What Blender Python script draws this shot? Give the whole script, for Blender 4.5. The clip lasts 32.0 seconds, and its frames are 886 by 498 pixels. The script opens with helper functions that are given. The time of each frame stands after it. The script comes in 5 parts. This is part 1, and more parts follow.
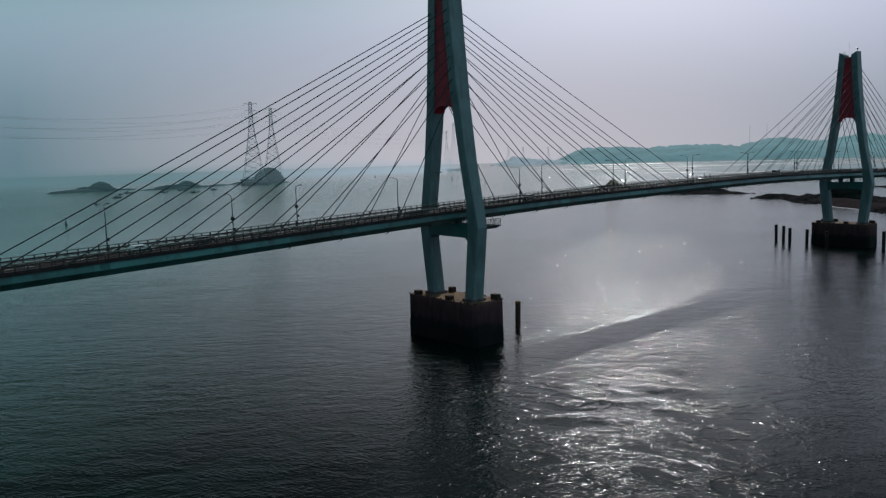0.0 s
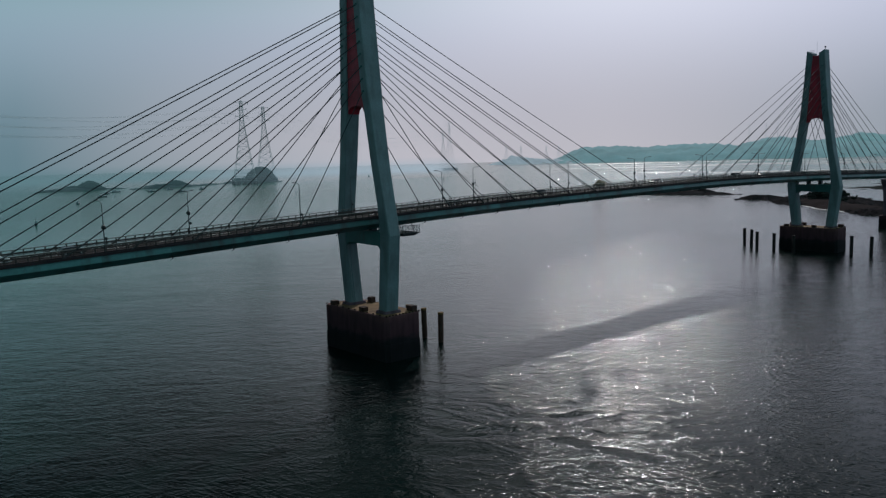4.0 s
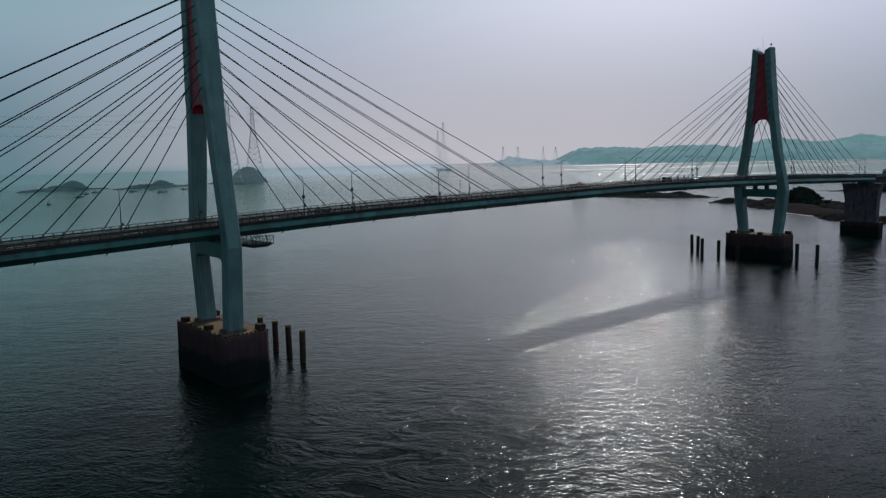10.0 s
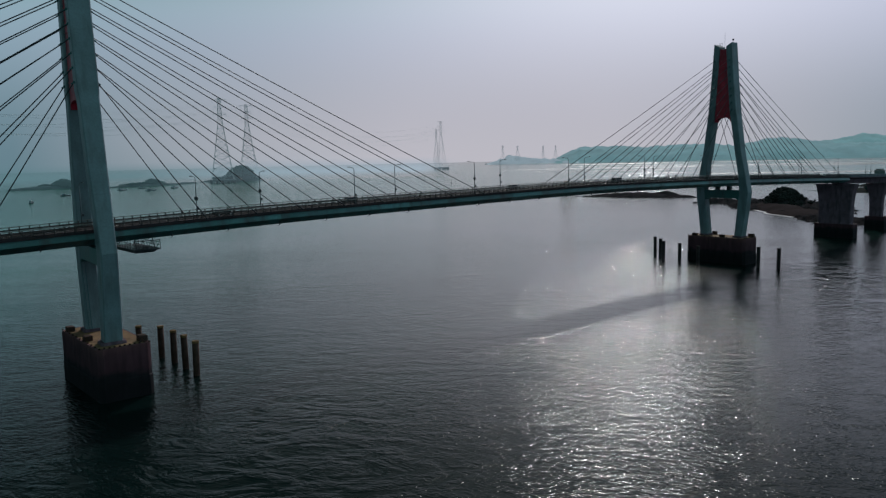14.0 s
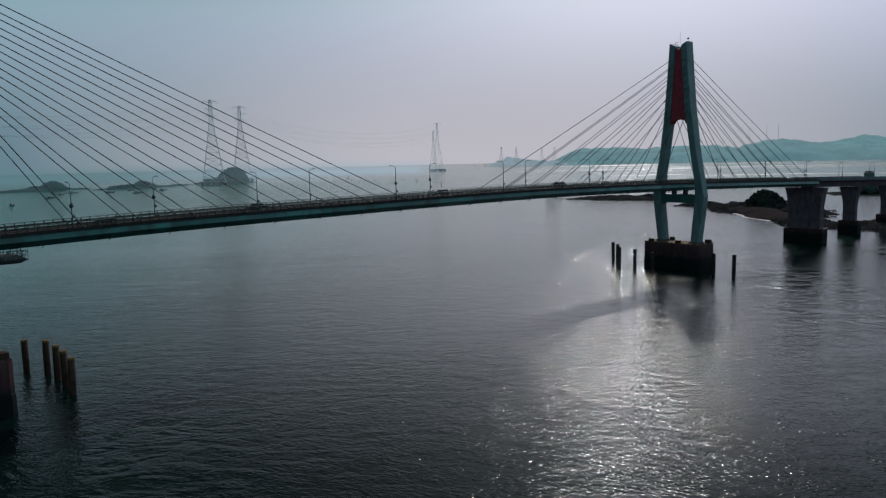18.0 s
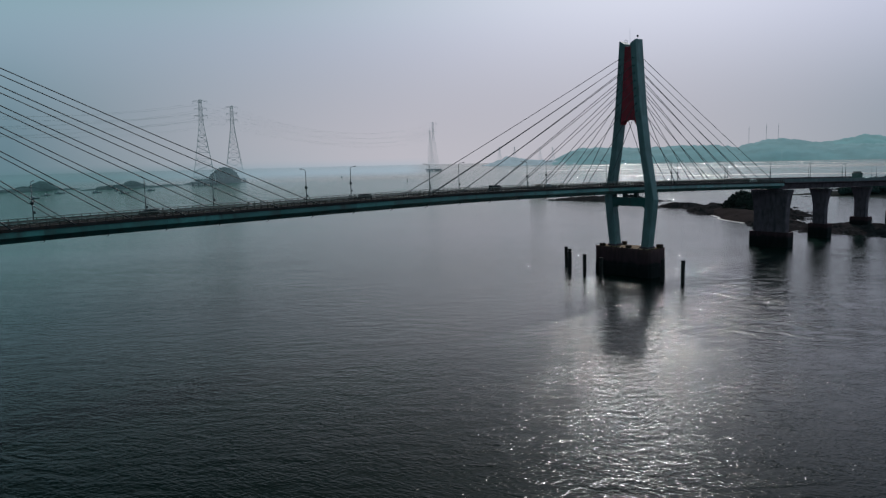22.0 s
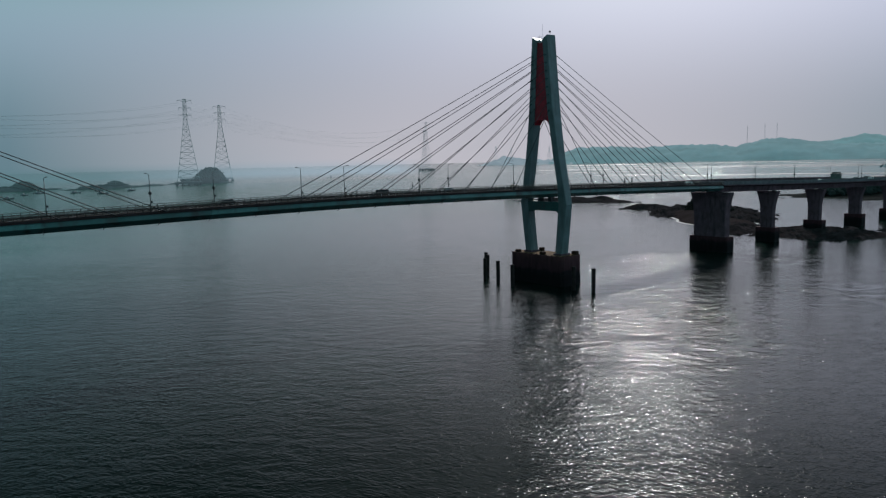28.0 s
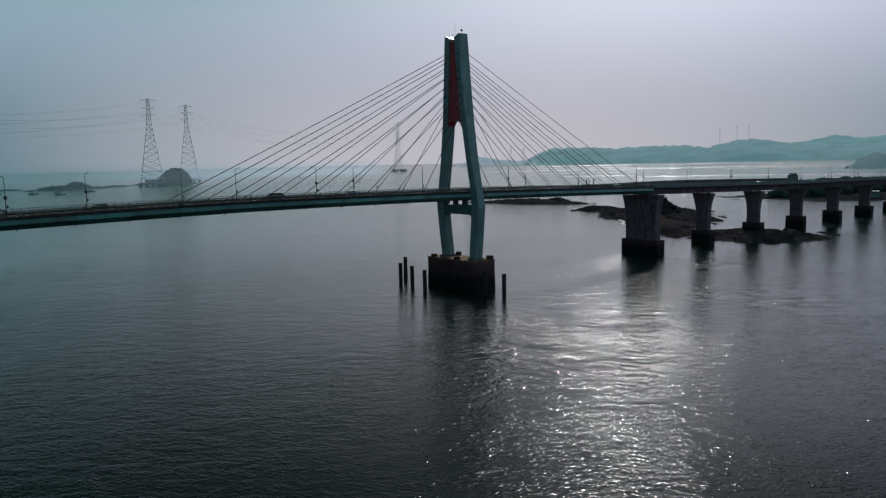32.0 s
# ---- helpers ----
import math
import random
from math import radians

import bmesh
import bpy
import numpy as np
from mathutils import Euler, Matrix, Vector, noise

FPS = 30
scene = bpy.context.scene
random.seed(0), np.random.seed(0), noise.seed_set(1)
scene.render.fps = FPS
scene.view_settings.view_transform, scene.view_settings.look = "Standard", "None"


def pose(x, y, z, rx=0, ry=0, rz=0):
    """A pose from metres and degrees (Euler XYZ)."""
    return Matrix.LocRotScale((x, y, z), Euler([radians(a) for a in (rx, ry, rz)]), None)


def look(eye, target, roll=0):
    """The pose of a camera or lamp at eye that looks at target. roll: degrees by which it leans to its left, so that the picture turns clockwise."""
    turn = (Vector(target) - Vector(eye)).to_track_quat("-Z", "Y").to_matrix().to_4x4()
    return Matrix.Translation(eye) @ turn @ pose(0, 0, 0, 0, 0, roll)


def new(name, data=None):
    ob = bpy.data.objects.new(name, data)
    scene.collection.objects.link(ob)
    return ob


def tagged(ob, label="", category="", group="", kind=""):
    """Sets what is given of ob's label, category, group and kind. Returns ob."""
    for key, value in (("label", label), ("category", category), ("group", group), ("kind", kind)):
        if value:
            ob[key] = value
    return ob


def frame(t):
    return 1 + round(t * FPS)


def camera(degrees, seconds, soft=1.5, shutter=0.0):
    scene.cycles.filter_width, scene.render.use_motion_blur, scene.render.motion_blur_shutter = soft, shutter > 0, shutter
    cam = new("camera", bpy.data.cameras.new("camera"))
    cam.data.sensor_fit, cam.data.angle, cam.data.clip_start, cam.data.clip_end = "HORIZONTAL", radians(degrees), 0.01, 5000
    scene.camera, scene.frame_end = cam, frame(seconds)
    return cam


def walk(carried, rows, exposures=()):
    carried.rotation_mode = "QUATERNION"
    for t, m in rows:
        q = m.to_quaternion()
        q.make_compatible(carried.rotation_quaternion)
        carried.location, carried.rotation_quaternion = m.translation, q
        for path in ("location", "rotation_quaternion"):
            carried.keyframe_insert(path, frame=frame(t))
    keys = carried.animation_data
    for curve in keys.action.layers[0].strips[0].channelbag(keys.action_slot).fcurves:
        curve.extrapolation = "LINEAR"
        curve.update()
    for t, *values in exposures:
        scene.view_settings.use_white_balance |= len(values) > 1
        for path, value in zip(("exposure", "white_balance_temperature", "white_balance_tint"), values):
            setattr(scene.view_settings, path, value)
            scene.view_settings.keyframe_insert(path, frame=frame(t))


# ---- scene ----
cam = camera(59.86, 32.0, soft=1.3)
ROWS = [  # seconds, eye, yaw, pitch, roll
    (0.0, -128.07, -141.39, 45.23, -41.317, -6.809, -1.630),
    (0.5, -125.35, -142.00, 45.26, -41.292, -6.829, -1.548),
    (1.0, -122.60, -142.65, 45.31, -41.292, -6.825, -1.556),
    (1.5, -119.83, -143.34, 45.36, -41.253, -6.852, -1.579),
    (2.0, -117.04, -144.06, 45.43, -41.246, -6.873, -1.601),
    (2.5, -114.23, -144.81, 45.49, -41.218, -6.872, -1.617),
    (3.0, -111.40, -145.57, 45.56, -41.191, -6.875, -1.590),
    (3.5, -108.56, -146.35, 45.63, -41.186, -6.887, -1.559),
    (4.0, -105.70, -147.13, 45.69, -41.165, -6.892, -1.551),
    (4.5, -102.83, -147.91, 45.74, -41.143, -6.897, -1.549),
    (5.0, -99.96, -148.68, 45.79, -41.122, -6.900, -1.547),
    (5.5, -97.07, -149.44, 45.82, -41.104, -6.901, -1.535),
    (6.0, -94.18, -150.18, 45.84, -41.103, -6.935, -1.504),
    (6.5, -91.29, -150.91, 45.85, -41.073, -6.904, -1.498),
    (7.0, -88.39, -151.63, 45.84, -41.056, -6.895, -1.477),
    (7.5, -85.48, -152.34, 45.83, -41.008, -6.901, -1.487),
    (8.0, -82.57, -153.05, 45.80, -40.989, -6.899, -1.452),
    (8.5, -79.65, -153.75, 45.77, -40.967, -6.894, -1.432),
    (9.0, -76.74, -154.44, 45.74, -40.959, -6.898, -1.411),
    (9.5, -73.81, -155.14, 45.70, -40.918, -6.875, -1.431),
    (10.0, -70.89, -155.84, 45.66, -40.916, -6.862, -1.377),
    (10.5, -67.97, -156.55, 45.61, -40.900, -6.843, -1.352),
    (11.0, -65.04, -157.27, 45.57, -40.870, -6.846, -1.350),
    (11.5, -62.11, -157.99, 45.52, -40.830, -6.839, -1.345),
    (12.0, -59.18, -158.72, 45.48, -40.803, -6.868, -1.377),
    (12.5, -56.24, -159.47, 45.44, -40.743, -6.889, -1.338),
    (13.0, -53.31, -160.22, 45.41, -40.706, -6.899, -1.304),
    (13.5, -50.37, -160.98, 45.38, -40.661, -6.919, -1.297),
    (14.0, -47.43, -161.75, 45.36, -40.604, -6.953, -1.282),
    (14.5, -44.49, -162.52, 45.34, -40.578, -6.952, -1.215),
    (15.0, -41.54, -163.31, 45.33, -40.546, -6.938, -1.220),
    (15.5, -38.59, -164.11, 45.33, -40.521, -6.915, -1.225),
    (16.0, -35.64, -164.91, 45.34, -40.496, -6.890, -1.230),
    (16.5, -32.69, -165.73, 45.36, -40.470, -6.862, -1.238),
    (17.0, -29.73, -166.55, 45.38, -40.436, -6.840, -1.255),
    (17.5, -26.77, -167.39, 45.42, -40.382, -6.826, -1.290),
    (18.0, -23.80, -168.23, 45.46, -40.356, -6.835, -1.288),
    (18.5, -20.83, -169.08, 45.50, -40.324, -6.834, -1.293),
    (19.0, -17.86, -169.94, 45.55, -40.280, -6.845, -1.284),
    (19.5, -14.88, -170.81, 45.59, -40.229, -6.845, -1.279),
    (20.0, -11.90, -171.69, 45.64, -40.213, -6.850, -1.304),
    (20.5, -8.91, -172.57, 45.68, -40.165, -6.856, -1.311),
    (21.0, -5.92, -173.47, 45.71, -40.137, -6.855, -1.317),
    (21.5, -2.92, -174.37, 45.75, -40.117, -6.867, -1.338),
    (22.0, 0.08, -175.28, 45.77, -40.121, -6.862, -1.305),
    (22.5, 3.08, -176.20, 45.79, -40.083, -6.875, -1.315),
    (23.0, 6.08, -177.14, 45.80, -40.076, -6.896, -1.321),
    (23.5, 9.09, -178.08, 45.81, -40.072, -6.878, -1.319),
    (24.0, 12.09, -179.05, 45.82, -40.039, -6.873, -1.282),
    (24.5, 15.09, -180.03, 45.82, -40.020, -6.875, -1.211),
    (25.0, 18.09, -181.03, 45.83, -39.985, -6.884, -1.229),
    (25.5, 21.08, -182.04, 45.84, -39.948, -6.889, -1.244),
    (26.0, 24.06, -183.08, 45.85, -39.919, -6.894, -1.237),
    (26.5, 27.03, -184.14, 45.86, -39.892, -6.900, -1.239),
    (27.0, 30.00, -185.23, 45.88, -39.866, -6.906, -1.248),
    (27.5, 32.95, -186.34, 45.90, -39.841, -6.912, -1.264),
    (28.0, 35.90, -187.47, 45.92, -39.812, -6.907, -1.300),
    (28.5, 38.83, -188.61, 45.94, -39.777, -6.922, -1.327),
    (29.0, 41.75, -189.76, 45.96, -39.766, -6.932, -1.319),
    (29.5, 44.66, -190.91, 45.97, -39.742, -6.928, -1.316),
    (30.0, 47.56, -192.07, 45.97, -39.753, -6.929, -1.288),
    (30.5, 50.45, -193.23, 45.97, -39.958, -6.933, -1.318),
    (31.0, 53.33, -194.38, 45.95, -40.379, -6.923, -1.287),
    (31.5, 56.19, -195.52, 45.92, -40.834, -6.918, -1.259),
    (32.0, 59.04, -196.65, 45.87, -41.315, -6.896, -1.235),
]
walk(cam, [(t, pose(x, y, z, 90 + pitch, 0, yaw) @ pose(0, 0, 0, 0, 0, roll)) for t, x, y, z, yaw, pitch, roll in ROWS],
     [(0.0, 0.0, 5750, 10), (32.0, 0.0, 5750, 10)])

# ---- world, sun ----
SUN_AZ, SUN_EL = 54.5, 35.2          # azimuth from +y towards +x, elevation
world = bpy.data.worlds.new("hazy_sky")
scene.world = world
world.use_nodes = True
wn, wl = world.node_tree.nodes, world.node_tree.links
wn.clear()
sky = wn.new("ShaderNodeTexSky")
sky.sky_type = 'NISHITA'
sky.sun_disc = False
sky.sun_elevation = radians(SUN_EL)
sky.sun_rotation = radians(SUN_AZ)
sky.air_density, sky.dust_density, sky.ozone_density = 1.0, 6.0, 1.0
bg_sky, bg_veil, add_bg, out_w = (wn.new("ShaderNodeBackground"), wn.new("ShaderNodeBackground"),
                                  wn.new("ShaderNodeAddShader"), wn.new("ShaderNodeOutputWorld"))
bg_sky.inputs["Strength"].default_value = 0.012


def world_math(op, a, b):
    k = wn.new("ShaderNodeMath")
    k.operation = op
    for i, v in enumerate((a, b)):
        if isinstance(v, (int, float)):
            k.inputs[i].default_value = v
        else:
            wl.new(v, k.inputs[i])
    return k.outputs[0]


def world_ramp(v, a0, a1, b0, b1):
    k = wn.new("ShaderNodeMapRange")
    k.interpolation_type = 'SMOOTHSTEP'
    for key, x in (("From Min", a0), ("From Max", a1), ("To Min", b0), ("To Max", b1)):
        k.inputs[key].default_value = x
    wl.new(v, k.inputs["Value"])
    return k.outputs[0]


def world_dot(az, el):
    k = wn.new("ShaderNodeVectorMath")
    k.operation = 'DOT_PRODUCT'
    wl.new(w_tc.outputs["Generated"], k.inputs[0])
    k.inputs[1].default_value = (math.sin(radians(az)) * math.cos(radians(el)), math.cos(radians(az)) * math.cos(radians(el)), math.sin(radians(el)))
    return k.outputs["Value"]


# the veil thins out overhead and away from the sun; the sun stands in a wide pale aureole
w_tc = wn.new("ShaderNodeTexCoord")
side = world_ramp(world_dot(95, 0), 0.2, 0.9, 0.0, 1.0)
high = world_math('MULTIPLY', world_ramp(world_dot(0, 90), 0.17, 0.32, 0.0, 1.0), world_math('SUBTRACT', side, 0.93))
veil = world_math('MULTIPLY', world_math('ADD', 1.0, high), world_math('ADD', world_math('MULTIPLY', side, 0.225), 0.82))
veil_mix = wn.new("ShaderNodeMix")
veil_mix.data_type = 'RGBA'
veil_mix.inputs["A"].default_value = (0.285, 0.432, 0.47, 1)         # away from the sun
veil_mix.inputs["B"].default_value = (0.386, 0.406, 0.497, 1)         # high thin overcast
wl.new(world_ramp(world_dot(95, 0), -0.2, 0.7, 0.0, 1.0), veil_mix.inputs["Factor"])
blue_mix = wn.new("ShaderNodeMix")
blue_mix.data_type = 'RGBA'
blue_mix.inputs["B"].default_value = (0.20, 0.46, 0.375, 1)         # clear sky showing through higher up
wl.new(world_math('MULTIPLY', world_ramp(world_dot(0, 90), 0.12, 0.32, 0.0, 1.0), world_math('SUBTRACT', 1.0, side)), blue_mix.inputs["Factor"])
wl.new(veil_mix.outputs["Result"], blue_mix.inputs["A"])
wl.new(blue_mix.outputs["Result"], bg_veil.inputs["Color"])
veil = world_math('ADD', veil, world_ramp(world_dot(200, 25), 0.3, 0.95, 0.0, 0.7))
wl.new(world_math('MULTIPLY', veil, 0.88), bg_veil.inputs["Strength"])
bg_glow, add_glow = wn.new("ShaderNodeBackground"), wn.new("ShaderNodeAddShader")
bg_glow.inputs["Color"].default_value = (1.0, 0.94, 0.95, 1)
glow = world_math('POWER', world_math('MAXIMUM', world_dot(SUN_AZ, SUN_EL), 0.0), 22.0)
wl.new(world_math('MULTIPLY', glow, 0.65), bg_glow.inputs["Strength"])
wl.new(sky.outputs[0], bg_sky.inputs["Color"])
wl.new(bg_sky.outputs[0], add_bg.inputs[0])
wl.new(bg_veil.outputs[0], add_bg.inputs[1])
wl.new(add_bg.outputs[0], add_glow.inputs[0])
wl.new(bg_glow.outputs[0], add_glow.inputs[1])
wl.new(add_glow.outputs[0], out_w.inputs["Surface"])

sun_dir = Vector((math.sin(radians(SUN_AZ)) * math.cos(radians(SUN_EL)), math.cos(radians(SUN_AZ)) * math.cos(radians(SUN_EL)), math.sin(radians(SUN_EL))))
sun = new("sun", bpy.data.lights.new("sun", 'SUN'))
sun.data.energy, sun.data.angle, sun.data.color = 1.85, radians(1.3), (1.0, 0.91, 0.79)
sun.matrix_world = look(sun_dir * 300, (0, 0, 0))


# ---- materials ----
def material(name, color, rough=0.6, metal=0.0, vary=0.25, scale=0.5, fine=6.0, bump=0.15, dirt=None, dirt_amount=0.35, per_object=0.0, spec=None):
    """Base colour with stains at two scales, fine relief and, where asked, dirt of another colour."""
    m = bpy.data.materials.new(name)
    m.use_nodes = True
    n, l = m.node_tree.nodes, m.node_tree.links
    b = n["Principled BSDF"]
    tc = n.new("ShaderNodeTexCoord")
    big, small = n.new("ShaderNodeTexNoise"), n.new("ShaderNodeTexNoise")
    big.inputs["Scale"].default_value, small.inputs["Scale"].default_value = scale, fine
    big.inputs["Detail"].default_value, small.inputs["Detail"].default_value = 5, 6
    l.new(tc.outputs["Object"], big.inputs["Vector"])
    l.new(tc.outputs["Object"], small.inputs["Vector"])
    ramp = n.new("ShaderNodeMapRange")
    ramp.inputs["From Min"].default_value, ramp.inputs["From Max"].default_value = 0.3, 0.7
    ramp.inputs["To Min"].default_value, ramp.inputs["To Max"].default_value = 1 - vary, 1 + vary
    l.new(big.outputs["Fac"], ramp.inputs["Value"])
    ramp2 = n.new("ShaderNodeMapRange")
    ramp2.inputs["From Min"].default_value, ramp2.inputs["From Max"].default_value = 0.3, 0.7
    ramp2.inputs["To Min"].default_value, ramp2.inputs["To Max"].default_value = 1 - vary * 0.6, 1 + vary * 0.6
    l.new(small.outputs["Fac"], ramp2.inputs["Value"])
    mul = n.new("ShaderNodeMath")
    mul.operation = 'MULTIPLY'
    l.new(ramp.outputs[0], mul.inputs[0])
    l.new(ramp2.outputs[0], mul.inputs[1])
    last = mul.outputs[0]
    if per_object:
        info, mr, mm = n.new("ShaderNodeObjectInfo"), n.new("ShaderNodeMapRange"), n.new("ShaderNodeMath")
        mr.inputs["To Min"].default_value, mr.inputs["To Max"].default_value = 1 - per_object, 1 + per_object
        mm.operation = 'MULTIPLY'
        l.new(info.outputs["Random"], mr.inputs["Value"])
        l.new(mr.outputs[0], mm.inputs[0])
        l.new(last, mm.inputs[1])
        last = mm.outputs[0]
    vm = n.new("ShaderNodeVectorMath")
    vm.operation = 'SCALE'
    vm.inputs[0].default_value = color
    l.new(last, vm.inputs["Scale"])
    col = vm.outputs[0]
    if dirt:
        dn, dr, mix = n.new("ShaderNodeTexNoise"), n.new("ShaderNodeMapRange"), n.new("ShaderNodeMix")
        mp = n.new("ShaderNodeMapping")
        mp.inputs["Scale"].default_value = (1, 1, 0.22)          # stains run downwards
        l.new(tc.outputs["Object"], mp.inputs["Vector"])
        l.new(mp.outputs[0], dn.inputs["Vector"])
        dn.inputs["Scale"].default_value, dn.inputs["Detail"].default_value = scale * 2.6, 7
        dr.inputs["From Min"].default_value, dr.inputs["From Max"].default_value = 0.5, 0.72
        dr.inputs["To Max"].default_value = dirt_amount
        mix.data_type = 'RGBA'
        l.new(dn.outputs["Fac"], dr.inputs["Value"])
        l.new(dr.outputs[0], mix.inputs["Factor"])
        l.new(col, mix.inputs["A"])
        mix.inputs["B"].default_value = (*dirt, 1)
        col = mix.outputs["Result"]
    l.new(col, b.inputs["Base Color"])
    rr = n.new("ShaderNodeMapRange")
    rr.inputs["To Min"].default_value, rr.inputs["To Max"].default_value = max(rough - 0.12, 0.05), min(rough + 0.12, 1)
    l.new(small.outputs["Fac"], rr.inputs["Value"])
    l.new(rr.outputs[0], b.inputs["Roughness"])
    b.inputs["Metallic"].default_value = metal
    b.inputs["Specular IOR Level"].default_value = spec if spec is not None else (0.12 if rough > 0.75 else 0.4)
    if bump:
        bp = n.new("ShaderNodeBump")
        bp.inputs["Strength"].default_value, bp.inputs["Distance"].default_value = bump, 0.05
        l.new(small.outputs["Fac"], bp.inputs["Height"])
        l.new(bp.outputs[0], b.inputs["Normal"])
    return m


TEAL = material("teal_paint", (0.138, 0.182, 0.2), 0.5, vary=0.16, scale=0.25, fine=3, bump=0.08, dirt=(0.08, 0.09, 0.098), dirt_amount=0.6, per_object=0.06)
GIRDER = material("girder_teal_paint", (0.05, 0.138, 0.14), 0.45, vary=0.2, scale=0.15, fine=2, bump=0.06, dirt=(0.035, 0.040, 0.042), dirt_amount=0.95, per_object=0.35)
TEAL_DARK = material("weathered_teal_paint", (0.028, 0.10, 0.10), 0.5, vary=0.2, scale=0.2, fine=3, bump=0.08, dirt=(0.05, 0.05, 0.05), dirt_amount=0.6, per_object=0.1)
RED = material("red_panel_paint", (0.38, 0.016, 0.036), 0.5, vary=0.3, scale=0.4, fine=4, bump=0.1, dirt=(0.14, 0.012, 0.035), dirt_amount=0.7)
CONCRETE = material("weathered_concrete", (0.125, 0.08, 0.10), 0.85, vary=0.3, scale=0.25, fine=2.5, bump=0.3, dirt=(0.05, 0.036, 0.046), dirt_amount=0.85)
FASCIA = material("stained_fascia_concrete", (0.036, 0.027, 0.031), 0.85, vary=0.25, scale=0.4, fine=3, bump=0.2, dirt=(0.06, 0.035, 0.03), dirt_amount=0.7)
RUST_TOP = material("rusty_brown_floor", (0.17, 0.105, 0.055), 0.9, vary=0.35, scale=0.3, fine=2, bump=0.2, dirt=(0.10, 0.06, 0.04), dirt_amount=0.7)
PARAPET = material("grey_parapet_concrete", (0.13, 0.13, 0.15), 0.85, vary=0.25, scale=0.3, fine=3, bump=0.2, dirt=(0.08, 0.075, 0.075), dirt_amount=0.6, per_object=0.08)
ASPHALT = material("asphalt", (0.03, 0.026, 0.026), 0.95, spec=0.02, vary=0.2, scale=0.3, fine=8, bump=0.1)
PAINT_WHITE = material("road_paint", (0.7, 0.7, 0.68), 0.6, vary=0.2, scale=0.8, fine=5, bump=0.05)
RAIL = material("brown_rail_paint", (0.05, 0.036, 0.034), 0.55, vary=0.2, scale=0.6, fine=5, bump=0.05, per_object=0.12)
# pale top rail; the sun it catches is put into its colour too
RAIL_PALE = material("pale_sunlit_handrail", (0.20, 0.17, 0.155), 0.5, vary=0.2, scale=0.6, fine=5, bump=0.05)
CABLE = material("black_cable_sheath", (0.028, 0.032, 0.038), 0.6, spec=0.2, vary=0.2, scale=0.3, fine=4, bump=0.03)
GALV = material("galvanised_steel", (0.34, 0.36, 0.38), 0.5, metal=0.4, vary=0.15, scale=0.5, fine=6, bump=0.04)
# haze is put into the pylon steel's colour, more in the far copy
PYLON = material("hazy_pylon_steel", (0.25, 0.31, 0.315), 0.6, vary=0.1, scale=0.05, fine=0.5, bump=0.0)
PYLON_FAR = material("haze_paled_pylon_steel", (0.5, 0.52, 0.55), 0.7, vary=0.1, scale=0.05, fine=0.5, bump=0.0)
DARK = material("dark_metal", (0.03, 0.03, 0.035), 0.5, vary=0.2, scale=0.8, fine=5, bump=0.05)
PILE = material("rusty_pile_steel", (0.05, 0.026, 0.020), 0.85, vary=0.35, scale=0.6, fine=4, bump=0.4, dirt=(0.03, 0.03, 0.03), dirt_amount=0.7, per_object=0.15)
PILE_TOP = material("rust_orange_cap", (0.13, 0.075, 0.035), 0.9, vary=0.3, scale=0.8, fine=4, bump=0.3)
ROCK = material("wet_dark_rock", (0.038, 0.032, 0.035), 0.85, vary=0.4, scale=0.08, fine=0.7, bump=0.8, dirt=(0.03, 0.028, 0.028), dirt_amount=0.6, spec=0.0)
MUD = material("tidal_mud", (0.15, 0.14, 0.14), 0.5, vary=0.25, scale=0.02, fine=0.3, bump=0.3)
DARK_PILE = material("wet_black_pile", (0.03, 0.023, 0.024), 0.9, vary=0.3, scale=0.6, fine=4, bump=0.4, spec=0.05)
LEAF = material("coastal_foliage", (0.036, 0.036, 0.034), 1.0, spec=0.0, vary=0.4, scale=0.05, fine=0.6, bump=0.5)
BOAT = material("boat_paint", (0.30, 0.33, 0.36), 0.5, vary=0.2, scale=0.4, fine=3, bump=0.05)
BOAT_DARK = material("boat_hull_dark", (0.05, 0.07, 0.09), 0.5, vary=0.2, scale=0.4, fine=3, bump=0.05)
GLASS = material("dark_car_glass", (0.02, 0.025, 0.03), 0.1, vary=0.05, bump=0)
LAMPGLASS = material("frosted_lamp_glass", (0.75, 0.75, 0.72), 0.3, vary=0.05, bump=0)


